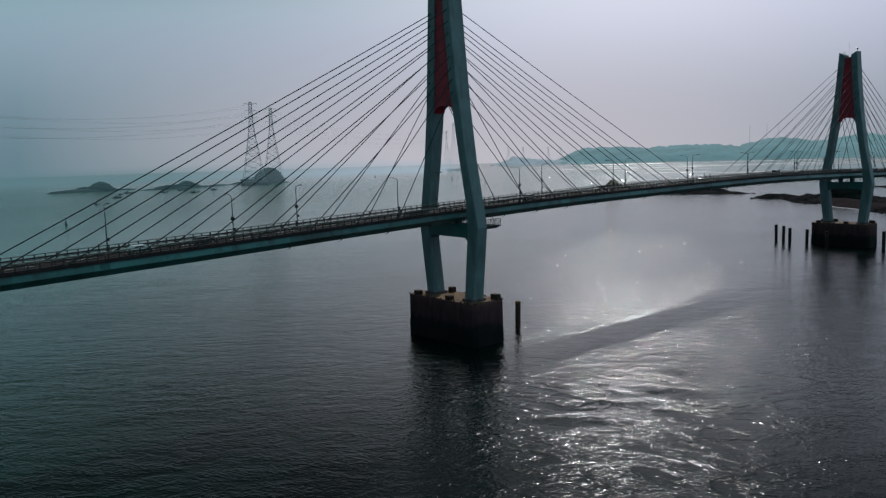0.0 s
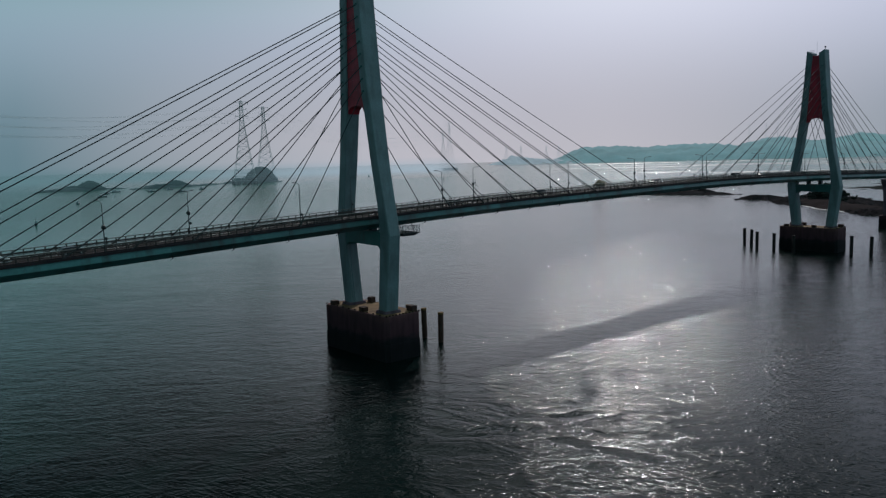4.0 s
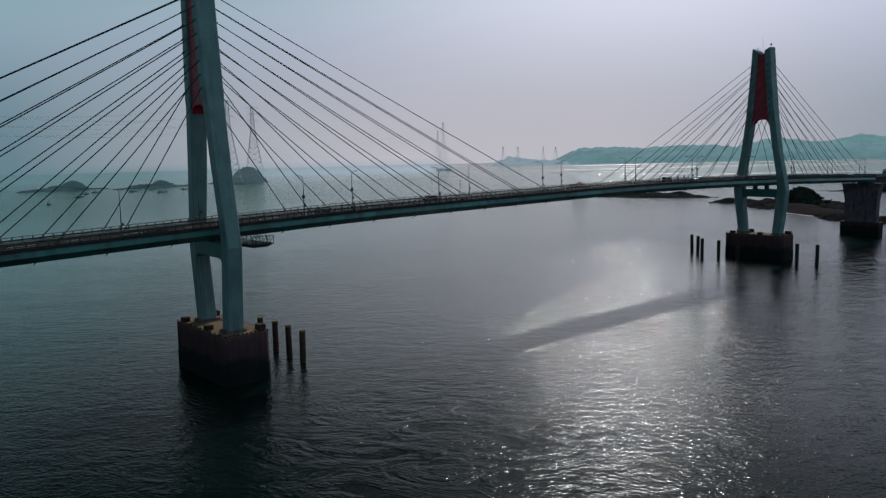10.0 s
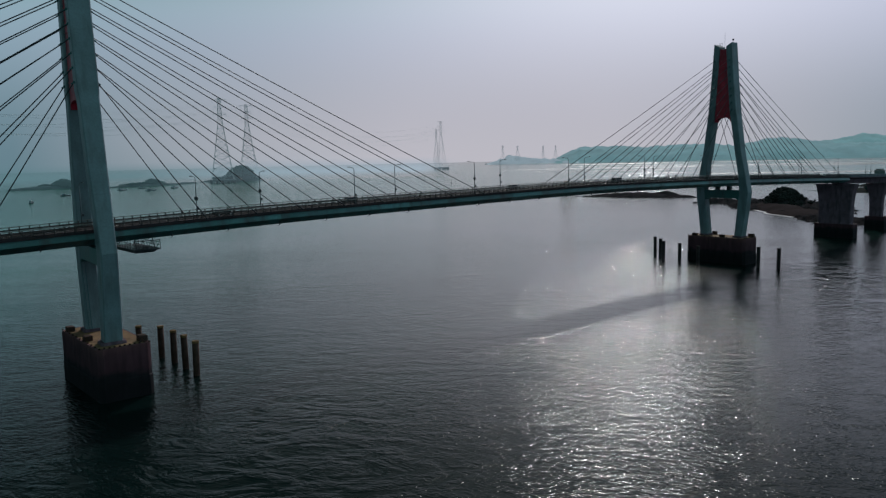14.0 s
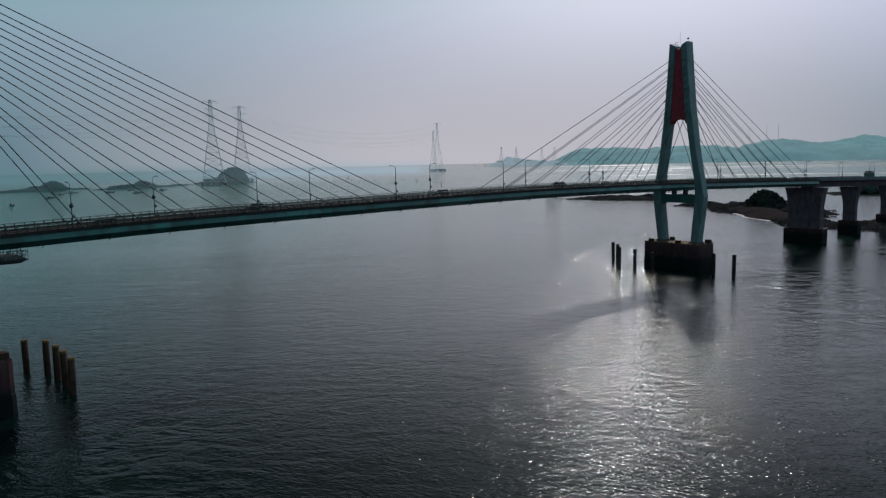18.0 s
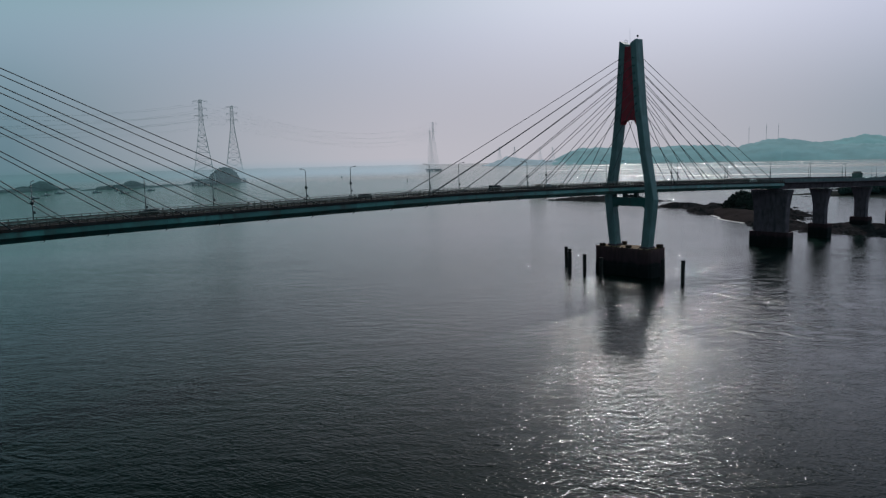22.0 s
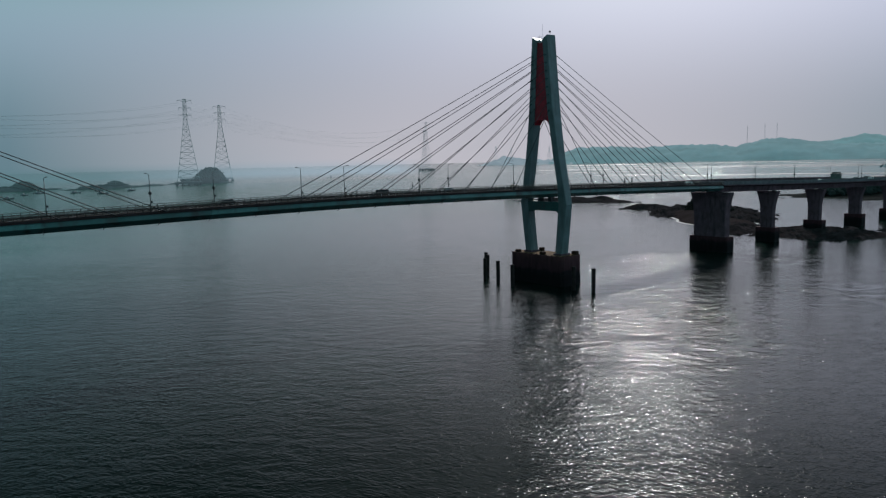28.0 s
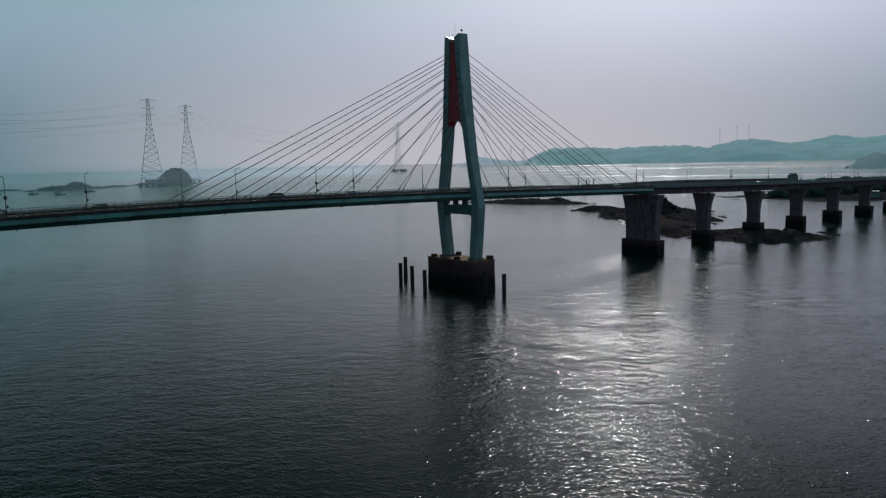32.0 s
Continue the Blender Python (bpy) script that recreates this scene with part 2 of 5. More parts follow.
def water_material():
    """Tidal sea: dark green-grey body, wind ripples at three sizes, calm slicks and eddies below the piers."""
    m = bpy.data.materials.new("tidal_water")
    m.use_nodes = True
    n, l = m.node_tree.nodes, m.node_tree.links
    b = n["Principled BSDF"]
    tc = n.new("ShaderNodeTexCoord")

    def noise_at(sx, sy, rot, detail=4, dist=0.0):
        mp = n.new("ShaderNodeMapping")
        mp.vector_type = 'TEXTURE'                         # sx along the crests, which run at rot degrees
        mp.inputs["Rotation"].default_value = (0, 0, radians(rot))
        mp.inputs["Scale"].default_value = (1 / sx, 1 / sy, 1)
        t = n.new("ShaderNodeTexNoise")
        t.inputs["Scale"].default_value, t.inputs["Detail"].default_value, t.inputs["Distortion"].default_value = 1.0, detail, dist
        l.new(tc.outputs["Object"], mp.inputs["Vector"])
        l.new(mp.outputs[0], t.inputs["Vector"])
        return t.outputs["Fac"]

    def math_node(op, a, b_=None, c=None):
        k = n.new("ShaderNodeMath")
        k.operation = op
        for i, v in enumerate((a, b_, c)):
            if v is None:
                continue
            if isinstance(v, (int, float)):
                k.inputs[i].default_value = v
            else:
                l.new(v, k.inputs[i])
        return k.outputs[0]

    def remap(v, a0, a1, b0, b1):
        k = n.new("ShaderNodeMapRange")
        k.inputs["From Min"].default_value, k.inputs["From Max"].default_value = a0, a1
        k.inputs["To Min"].default_value, k.inputs["To Max"].default_value = b0, b1
        l.new(v, k.inputs["Value"])
        return k.outputs[0]

    def spots(rows, core):
        """1 inside round spots (x, y, radius), falling to 0 at their rims."""
        total = None
        for cx, cy, r in rows:
            d = n.new("ShaderNodeVectorMath")
            d.operation = 'DISTANCE'
            l.new(tc.outputs["Object"], d.inputs[0])
            d.inputs[1].default_value = (cx, cy, 0)
            k = remap(d.outputs["Value"], r * core, r, 1, 0)
            total = k if total is None else math_node('MAXIMUM', total, k)
        return total

    swell = noise_at(0.09, 0.2, -30, 2, 0.4)
    chop = noise_at(0.66, 1.75, -72, 1, 0.4)
    cross = noise_at(0.85, 1.7, 2, 1, 0.4)
    ripple = noise_at(1.25, 3.4, -66, 1, 0.3)
    patches = remap(noise_at(0.006, 0.022, -25, 4, 1.5), 0.35, 0.62, 0.78, 1.2)
    # eddies and smooth boils in the current below each pier
    wake = spots(((-8, -64, 42), (-38, -82, 28), (14, -46, 28), (226, -62, 42), (252, -36, 26), (192, -84, 36), (286, -84, 34), (346, -34, 26)), 0.3)
    eddy = noise_at(0.055, 0.085, -30, 4, 2.6)
    boil = remap(noise_at(0.06, 0.10, -50, 4, 2.6), 0.42, 0.56, 0.2, 1.2)
    calm = math_node('ADD', math_node('MULTIPLY', wake, boil), math_node('SUBTRACT', 1.0, wake))
    # cat's paws: patches of sharp ripples between smoother water
    gust = remap(noise_at(0.16, 0.3, -40, 4, 0.8), 0.36, 0.66, 0.65, 1.5)
    h = math_node('MULTIPLY', swell, 0.08)
    h = math_node('MULTIPLY_ADD', math_node('MULTIPLY', chop, gust), 0.108, h)
    h = math_node('MULTIPLY_ADD', math_node('MULTIPLY', cross, gust), 0.092, h)
    h = math_node('MULTIPLY_ADD', ripple, 0.034, h)
    # longer waves in the open channel beyond the bridge, calmer sheltered water farther off
    lanes = remap(noise_at(0.03, 0.13, -40, 4, 0.8), 0.38, 0.62, 0.5, 1.6)
    long_wave = noise_at(0.22, 0.7, -55, 1, 0.5)
    far = n.new("ShaderNodeVectorMath")
    far.operation = 'DISTANCE'
    l.new(tc.outputs["Object"], far.inputs[0])
    far.inputs[1].default_value = (60, -120, 0)
    lull = math_node('MULTIPLY', remap(far.outputs["Value"], 100, 360, 1.1, 0.48), remap(far.outputs["Value"], 450, 900, 1, 2.6))
    h = math_node('ADD', h, math_node('MULTIPLY', math_node('MULTIPLY', long_wave, lanes), remap(far.outputs["Value"], 140, 260, 0.0, 0.15)))
    h = math_node('MULTIPLY', math_node('MULTIPLY', math_node('MULTIPLY', h, patches), calm), lull)
    h = math_node('ADD', h, math_node('MULTIPLY', math_node('MULTIPLY', eddy, wake), 0.09))
    bp = n.new("ShaderNodeBump")
    bp.inputs["Strength"].default_value, bp.inputs["Distance"].default_value = 1.0, 1.0
    l.new(h, bp.inputs["Height"])
    l.new(bp.outputs[0], b.inputs["Normal"])
    l.new(remap(calm, 0.2, 1.1, 0.10, 0.125), b.inputs["Roughness"])
    # the body colour turns paler and greener beyond the bridge, in patches
    green_patch, body = noise_at(0.004, 0.012, -30, 4, 1.2), n.new("ShaderNodeMix")
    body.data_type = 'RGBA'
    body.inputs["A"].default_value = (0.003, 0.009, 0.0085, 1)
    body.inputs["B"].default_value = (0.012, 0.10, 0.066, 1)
    rocks = n.new("ShaderNodeVectorMath")                  # it stays darker around the rocks and the second tower
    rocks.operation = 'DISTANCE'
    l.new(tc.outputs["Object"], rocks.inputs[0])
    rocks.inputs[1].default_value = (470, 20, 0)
    green_patch = math_node('MULTIPLY', remap(green_patch, 0.3, 0.6, 0.6, 1.1), remap(rocks.outputs["Value"], 220, 480, 0.15, 1.0))
    l.new(math_node('MULTIPLY', remap(far.outputs["Value"], 165, 400, 0, 1), green_patch), body.inputs["Factor"])
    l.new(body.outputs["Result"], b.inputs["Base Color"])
    # gloss grows towards grazing view
    lw = n.new("ShaderNodeLayerWeight")
    lw.inputs["Blend"].default_value = 0.5
    gloss = n.new("ShaderNodeMapRange")
    gloss.interpolation_type = 'SMOOTHSTEP'
    for key, v in (("From Min", 0.58), ("From Max", 0.88), ("To Min", 1.096), ("To Max", 1.335)):
        gloss.inputs[key].default_value = v
    l.new(lw.outputs["Facing"], gloss.inputs["Value"])
    l.new(gloss.outputs[0], b.inputs["IOR"])
    return m


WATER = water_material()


# ---- building helpers ----
def mesh_of(bm, name, mat, smooth=False):
    me = bpy.data.meshes.new(name)
    bmesh.ops.recalc_face_normals(bm, faces=bm.faces)
    bm.to_mesh(me)
    bm.free()
    me.materials.append(mat)
    if smooth:
        me.polygons.foreach_set("use_smooth", [True] * len(me.polygons))
    return me


def thing(name, at, label, category, group="", kind="", turn=0.0):
    ob = new(name)
    ob.empty_display_size = 0.5
    ob.matrix_basis = pose(*at, 0, 0, turn)
    return tagged(ob, label, category, group, kind)


def part(name, bm, mat, parent, label="", smooth=False, at=None, kind=""):
    me = bm if isinstance(bm, bpy.types.Mesh) else mesh_of(bm, name, mat, smooth)
    ob = new(name, me)
    ob.parent = parent
    if at is not None:
        ob.matrix_basis = at if isinstance(at, Matrix) else pose(*at)
    return tagged(ob, label, kind=kind)


def box(bm, x0, x1, y0, y1, z0, z1, bevel=0.0):
    vs = [bm.verts.new((x, y, z)) for x in (x0, x1) for y in (y0, y1) for z in (z0, z1)]
    fs = [bm.faces.new([vs[i] for i in q]) for q in ((0, 1, 3, 2), (4, 6, 7, 5), (0, 4, 5, 1), (2, 3, 7, 6), (0, 2, 6, 4), (1, 5, 7, 3))]
    if bevel:
        es = {e for f in fs for e in f.edges}
        bmesh.ops.bevel(bm, geom=list(es), offset=bevel, segments=1, affect='EDGES')
    return bm


def nb():
    return bmesh.new()


def loft(bm, sections, cap=True):
    """Joins closed loops of equally many points, one after the other."""
    rings = [[bm.verts.new(p) for p in s] for s in sections]
    for a, b in zip(rings, rings[1:]):
        k = len(a)
        for i in range(k):
            bm.faces.new((a[i], a[(i + 1) % k], b[(i + 1) % k], b[i]))
    if cap:
        bm.faces.new(rings[0])
        bm.faces.new(rings[-1])
    return bm


def tube(bm, p0, p1, r0, r1=None, sides=8):
    """A round bar from p0 to p1."""
    p0, p1 = Vector(p0), Vector(p1)
    r1 = r0 if r1 is None else r1
    q = (p1 - p0).to_track_quat('Z', 'X')
    loops = []
    for p, r in ((p0, r0), (p1, r1)):
        loops.append([p + q @ Vector((r * math.cos(a), r * math.sin(a), 0)) for a in (2 * math.pi * i / sides for i in range(sides))])
    return loft(bm, loops)


def polyline(bm, pts, r, sides=6):
    for a, b in zip(pts, pts[1:]):
        tube(bm, a, b, r, r, sides)
    return bm


def hose(bm, pts, r, sides=6):
    """One unbroken round line through the points."""
    pts = [Vector(p) for p in pts]
    q = (pts[-1] - pts[0]).to_track_quat('Z', 'X')
    return loft(bm, [[p + q @ Vector((r * math.cos(a), r * math.sin(a), 0)) for a in (2 * math.pi * i / sides for i in range(sides))] for p in pts])


def rect(x0, x1, y0, y1, z, c=0.0):
    """A rectangle at the height z, with cut corners."""
    if not c:
        return [(x0, y0, z), (x1, y0, z), (x1, y1, z), (x0, y1, z)]
    return [(x0 + c, y0, z), (x1 - c, y0, z), (x1, y0 + c, z), (x1, y1 - c, z), (x1 - c, y1, z), (x0 + c, y1, z), (x0, y1 - c, z), (x0, y0 + c, z)]


# ---- the road's line ----
GRADE = ((-150, 24.4), (-97, 26.4), (-60, 27.75), (-30, 28.9), (0, 29.9), (40, 30.95), (80, 31.5), (125, 31.95), (160, 32.05), (200, 31.6),
         (240, 30.9), (277, 30.0), (336, 28.3), (352, 27.8), (430, 25.6), (507, 23.7), (620, 21.8), (780, 19.4))


def grade(x):
    """Height of the girder's soffit, smooth between the given points."""
    g = GRADE
    i = min(max(next((k for k, p in enumerate(g) if p[0] >= x), len(g) - 1) - 1, 0), len(g) - 2)
    (x0, z0), (x1, z1) = g[i], g[i + 1]

    def slope(k):
        a, b = g[max(k - 1, 0)], g[min(k + 1, len(g) - 1)]
        return (b[1] - a[1]) / (b[0] - a[0])
    h = x1 - x0
    u = (x - x0) / h
    return ((2 * u ** 3 - 3 * u * u + 1) * z0 + (u ** 3 - 2 * u * u + u) * h * slope(i) + (3 * u * u - 2 * u ** 3) * z1 + (u ** 3 - u * u) * h * slope(i + 1))


def middle(x):
    """The road's sideways shift towards the viaduct."""
    u = min(max((x - 250) / 110, 0), 1)
    return 1.4 * u * u * (3 - 2 * u)


def along(bm, x0, x1, profile, step=6.25, cap=True):
    """A closed profile of (y, z above the soffit) drawn along the road."""
    k = max(1, round((x1 - x0) / step))
    xs = [x0 + (x1 - x0) * i / k for i in range(k + 1)]
    return loft(bm, [[(x, middle(x) + y, grade(x) + z) for y, z in profile] for x in xs], cap)

# ---- water, ground ----
bm = nb()
R_SEA = 9000.0
ring = [bm.verts.new((R_SEA * math.cos(2 * math.pi * i / 64), R_SEA * math.sin(2 * math.pi * i / 64), 0)) for i in range(64)]
bm.faces.new(ring)
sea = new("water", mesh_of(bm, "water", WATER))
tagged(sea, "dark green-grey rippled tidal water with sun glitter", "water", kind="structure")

X0, XJ, X1 = -150.0, 352.0, 780.0       # end of the bridge, joint with the viaduct, landfall

# ---- the steel deck ----
deck = thing("bridge_deck", (0, 0, 0), "teal steel box girder carrying a two-lane road on a cable-stayed bridge", "bridge deck")
BOX = [(-3.7, -0.35), (3.7, -0.35), (5.9, 0.95), (5.55, 2.1), (-5.55, 2.1), (-5.9, 0.95)]
x = X0
while x < XJ - 1:
    x2 = min(x + 12.55, XJ)
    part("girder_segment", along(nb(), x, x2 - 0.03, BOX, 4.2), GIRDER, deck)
    x = x2
part("deck_slab", along(nb(), X0, XJ, [(-5.85, 2.104), (5.85, 2.104), (5.85, 2.5), (-5.85, 2.5)]), FASCIA, deck, "stained concrete edge slab")
part("road_surface", along(nb(), X0, XJ, [(-4.3, 2.505), (4.3, 2.505), (4.3, 2.56), (-4.3, 2.56)]), ASPHALT, deck, "grey asphalt road surface")
for s in (-1, 1):
    part("kerb", along(nb(), X0, XJ, [(s * 4.4, 2.505), (s * 5.5, 2.505), (s * 5.5, 2.74), (s * 4.4, 2.74)]), FASCIA, deck, "raised concrete kerb walkway")
    bm = nb()
    along(bm, X0, XJ, [(s * 4.0, 2.563), (s * 4.14, 2.563), (s * 4.14, 2.568), (s * 4.0, 2.568)])
    part("edge_line", bm, PAINT_WHITE, deck, "white painted edge line")
bm = nb()
x = X0
while x < XJ - 6:
    along(bm, x, x + 5, [(-0.08, 2.563), (0.08, 2.563), (0.08, 2.568), (-0.08, 2.568)], 5)
    x += 10
part("centre_line", bm, PAINT_WHITE, deck, "dashed painted centre line", kind="stuff")
# brackets hanging below the girder's lower edge
hook = nb()
box(hook, -0.09, 0.09, -0.9, 0.25, -0.12, 0.06)
box(hook, -0.09, 0.09, -1.15, -0.85, -0.45, 0.0)
tube(hook, (0, -1.0, -0.4), (0, 0.2, -0.9), 0.07, 0.07, 6)
HOOK = mesh_of(hook, "soffit_bracket", DARK)
for k in range(-4, 28):
    x = 0.9 + 12.5 * k
    if abs(x) < 7 or abs(x - 240) < 7 or x < X0 or x > XJ:
        continue
    part("soffit_bracket", HOOK, DARK, deck, at=(x, -3.7, grade(x) + 0.05))
# bolted splice plates on the web
plate = nb()
box(plate, -0.8, 0.8, -0.03, 0.03, -0.5, 0.5, 0.01)
for i in range(4):
    for j in range(3):
        tube(plate, (-0.6 + 0.4 * i, -0.03, -0.35 + 0.35 * j), (-0.6 + 0.4 * i, -0.07, -0.35 + 0.35 * j), 0.06, 0.06, 6)
PLATE = mesh_of(plate, "splice_plate", TEAL_DARK)
for x in (-85.5, -34, 41.3, 92, 137, 188, 205, 262, 300):
    part("splice_plate", PLATE, TEAL_DARK, deck, at=pose(x, middle(x) - 5.74, grade(x) + 1.52, -17, 0, 0))

# railings of the steel deck
post = nb()
box(post, -0.11, 0.11, -0.08, 0.08, 0, 1.12)
box(post, -0.16, 0.16, -0.13, 0.13, 0, 0.05)
POST = mesh_of(post, "post", RAIL)
for s in (-1, 1):
    rail_thing = thing("railing", (0, 0, 0), "weathered brown metal bridge railing with pale top rail", "railing", "railings along the bridge")
    for name, z, r, mt in (("top_rail", 1.14, 0.075, RAIL_PALE), ("middle_rail", 0.62, 0.045, RAIL), ("lower_rail", 0.25, 0.05, RAIL)):
        yy = s * 5.35
        part(name, along(nb(), X0, XJ, [(yy - r, 2.74 + z - r), (yy + r, 2.74 + z - r), (yy + r, 2.74 + z + r), (yy - r, 2.74 + z + r)]), mt, rail_thing)
    x = X0 + 0.5
    while x < XJ:
        part("post", POST, RAIL, rail_thing, at=(x, middle(x) + s * 5.35, grade(x) + 2.74))
        x += 1.8

# crash barriers beside the lanes
bpost = nb()
box(bpost, -0.07, 0.07, -0.05, 0.05, 0, 0.8)
BPOST = mesh_of(bpost, "barrier_post", RAIL)
for s in (-1, 1):
    cb = thing("crash_barrier", (0, 0, 0), "dull grey steel crash barrier beside the lane", "crash barrier", "crash barriers on the bridge")
    yy = s * 4.5
    prof = [(yy - 0.03, 3.2), (yy + 0.03, 3.2), (yy + 0.06, 3.29), (yy + 0.03, 3.36), (yy + 0.06, 3.43), (yy + 0.03, 3.52), (yy - 0.03, 3.52)]
    part("beam", along(nb(), X0, XJ, prof), RAIL, cb)
    x = X0 + 1
    while x < XJ:
        part("barrier_post", BPOST, RAIL, cb, at=(x, middle(x) + s * 4.58, grade(x) + 2.72))
        x += 4.0

# ---- the towers ----
# height, outer and inner face across the road (half), depth along the road
LEG_UP = ((28.3, 11.8, 7.8, 3.0), (34.3, 10.65, 7.4, 3.1), (44.3, 8.5, 5.7, 3.45), (57.6, 6.6, 3.65, 3.6), (59.0, 6.3, 3.45, 3.95), (72, 5.0, 2.35, 4.1), (86.3, 3.85, 1.35, 4.1))
LEG_LOW = ((10.4, 9.3, 6.05, 3.45), (28.3, 11.8, 7.8, 3.0))
TURN, LEAN = -4.45, -0.58          # the towers stand a little askew to the road


def tower(x, y):
    tw = thing("bridge_tower", (x, y, 0), "teal A-shaped bridge tower with a red panel between its upper legs", "bridge tower", "towers of the bridge")
    tw.matrix_basis = pose(x, y, 0, 0, LEAN, TURN)
    for s in (-1, 1):
        def section(z, yo, yi, lx, cut=0.0):
            c = 0.22
            pts = rect(-lx / 2, lx / 2, min(s * yo, s * yi), max(s * yo, s * yi), z, c)
            if cut:
                pts = [(a, b, z - cut * (yo - abs(b)) / (yo - yi)) for a, b, _ in pts]
            return pts
        up = [section(*row) for row in LEG_UP[:-1]] + [section(*LEG_UP[-1], cut=1.3)]
        part("upper_leg", loft(nb(), up), TEAL, tw)
        part("lower_leg", loft(nb(), [section(*row) for row in LEG_LOW[:1]] + [section(21, 10.85, 7.05, 3.15)] + [section(28.29, 11.8, 7.8, 3.0)]), TEAL, tw)
        # weld seams round the plated legs
        for z in (16.0, 22.0, 33.5, 39.5, 45.5, 51.5, 63.5, 69.5, 75.5, 81.5):
            rows_z = LEG_LOW if z < 28.3 else LEG_UP
            yo, yi, lx = (float(np.interp(z, [r[0] for r in rows_z], [r[k_] for r in rows_z])) for k_ in (1, 2, 3))
            if z < 28.3:
                yo, yi, lx = (float(np.interp(z, (10.4, 21, 28.29), v)) for v in ((9.3, 10.85, 11.8), (6.05, 7.05, 7.8), (3.45, 3.15, 3.0)))
            e_ = 0.03
            part("weld_seam", loft(nb(), [section(z + dz, yo + e_, yi - e_, lx + 2 * e_) for dz in (-0.05, 0.05)]), TEAL, tw)
        bm = nb()
        loft(bm, [rect(-2.35, 2.35, s * 7.68 - 2.05, s * 7.68 + 2.05, 10.4, 0.3), rect(-2.25, 2.25, s * 7.68 - 1.95, s * 7.68 + 1.95, 11.0, 0.3)])
        part("leg_plinth", bm, CONCRETE, tw)
        # service ladder on the inner face of the lower leg
        bm = nb()
        for dx in (-0.3, 0.3):
            tube(bm, (dx - 1.0, s * 5.93, 10.6), (dx - 1.0, s * 7.72, 27.0), 0.05, 0.05, 5)
        for i in range(32):
            u = (i + 0.5) / 32
            tube(bm, (-1.3, s * (5.93 + 1.79 * u), 10.6 + 16.4 * u), (-0.7, s * (5.93 + 1.79 * u), 10.6 + 16.4 * u), 0.03, 0.03, 4)
        part("ladder", bm, TEAL_DARK, tw, "steel service ladder")
    # cross beam under the deck
    bm = nb()
    prof = [(-7.9, 24.7), (-6.6, 25.8), (6.6, 25.8), (7.9, 24.7), (7.9, 29.0), (-7.9, 29.0)]
    loft(bm, [[(dx, yy, zz) for yy, zz in prof] for dx in (-1.4, 1.4)])
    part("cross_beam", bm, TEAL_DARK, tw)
    for s in (-1, 1):
        bm = nb()
        box(bm, -0.7, 0.7, s * 2.6 - 0.7, s * 2.6 + 0.7, 29.0, grade(x) + 0.02)
        part("bearing", bm, DARK, tw)
    # red panels on both faces, with an arched lower edge
    for f in (-1, 1):
        bm = nb()
        k = 14
        rows_ = []
        for dx in (f * 0.01, f * 1.48):
            lower = []
            for i in range(k + 1):
                u = -1 + 2 * i / k
                lower.append((dx, 3.55 * u, 55.9 + 1.7 * max(0, 1 - abs(u) ** 3.2) ** 0.6))
            upper = [(dx, 1.5 * (1 - 2 * i / 2), 84.3 - (0.5 if i == 1 else 0)) for i in range(3)]
            rows_.append(lower + upper)
        loft(bm, rows_)
        rp = part("red_panel", bm, RED, tw, "dark red infill panel with an arched lower edge")
        for i in range(10):
            z = 61.0 + 2.35 * i
            hw = 3.5 - (z - 57.6) * (2.0 / 26.7) - 0.12
            bm = nb()
            box(bm, 1.48 if f > 0 else -1.6, 1.6 if f > 0 else -1.48, -hw, hw, z, z + 0.2)
            part("rib", bm, RED, rp)
    bm = nb()
    box(bm, -1.2, 1.2, -1.52, 1.52, 83.4, 83.75)
    part("top_tie", bm, TEAL_DARK, tw)
    # anchor sockets of the stays
    sock = nb()
    box(sock, -0.2, 0.14, -0.2, 0.2, -0.22, 0.22, 0.05)
    tube(sock, (0.05, 0, -0.05), (0.5, 0, -0.33), 0.13, 0.11, 8)
    me = mesh_of(sock, "anchor_socket", TEAL_DARK)
    for i in range(8):
        z = 79.6 - 2.72 * i
        ya = stay_y(z)
        lx = 4.05
        for s in (-1, 1):
            for f in (-1, 1):
                part("anchor_socket", me, TEAL_DARK, tw, at=pose(f * (lx / 2 + 0.1), s * ya, z, 0, 0, 0 if f > 0 else 180))
    # warning light and rods on the top
    bm = nb()
    tube(bm, (0, -3.2, 86.0), (0, -3.2, 87.2), 0.06, 0.06, 6)
    bmesh.ops.create_uvsphere(bm, u_segments=10, v_segments=8, radius=0.38, matrix=Matrix.Translation((0, -3.2, 87.45)))
    part("warning_light", bm, DARK, tw, "dark round aircraft warning light")
    bm = nb()
    tube(bm, (0, 0.4, 83.7), (0, 0.4, 90.5), 0.05, 0.03, 6)
    part("lightning_rod", bm, GALV, tw)
    bm = nb()
    for yy in (2.2, 3.0, 3.5):
        tube(bm, (0.9, yy, 85.0), (0.9, yy, 86.9), 0.04, 0.04, 5)
    tube(bm, (0.9, 2.2, 86.7), (0.9, 3.5, 86.8), 0.04, 0.04, 5)
    part("top_guard_rail", bm, DARK, tw)
    return tw


def stay_y(z):
    """Where the stays leave the tower, across the road."""
    return 0.5 * ((5.75 + 3.95) / 2 * 2 - (z - 57.6) * 2 * (2.1 / 28.7)) * 1.0


TOWERS = ((-0.33, -0.13), (240.3, -0.45))
for tx, ty in TOWERS:
    tower(tx, ty)

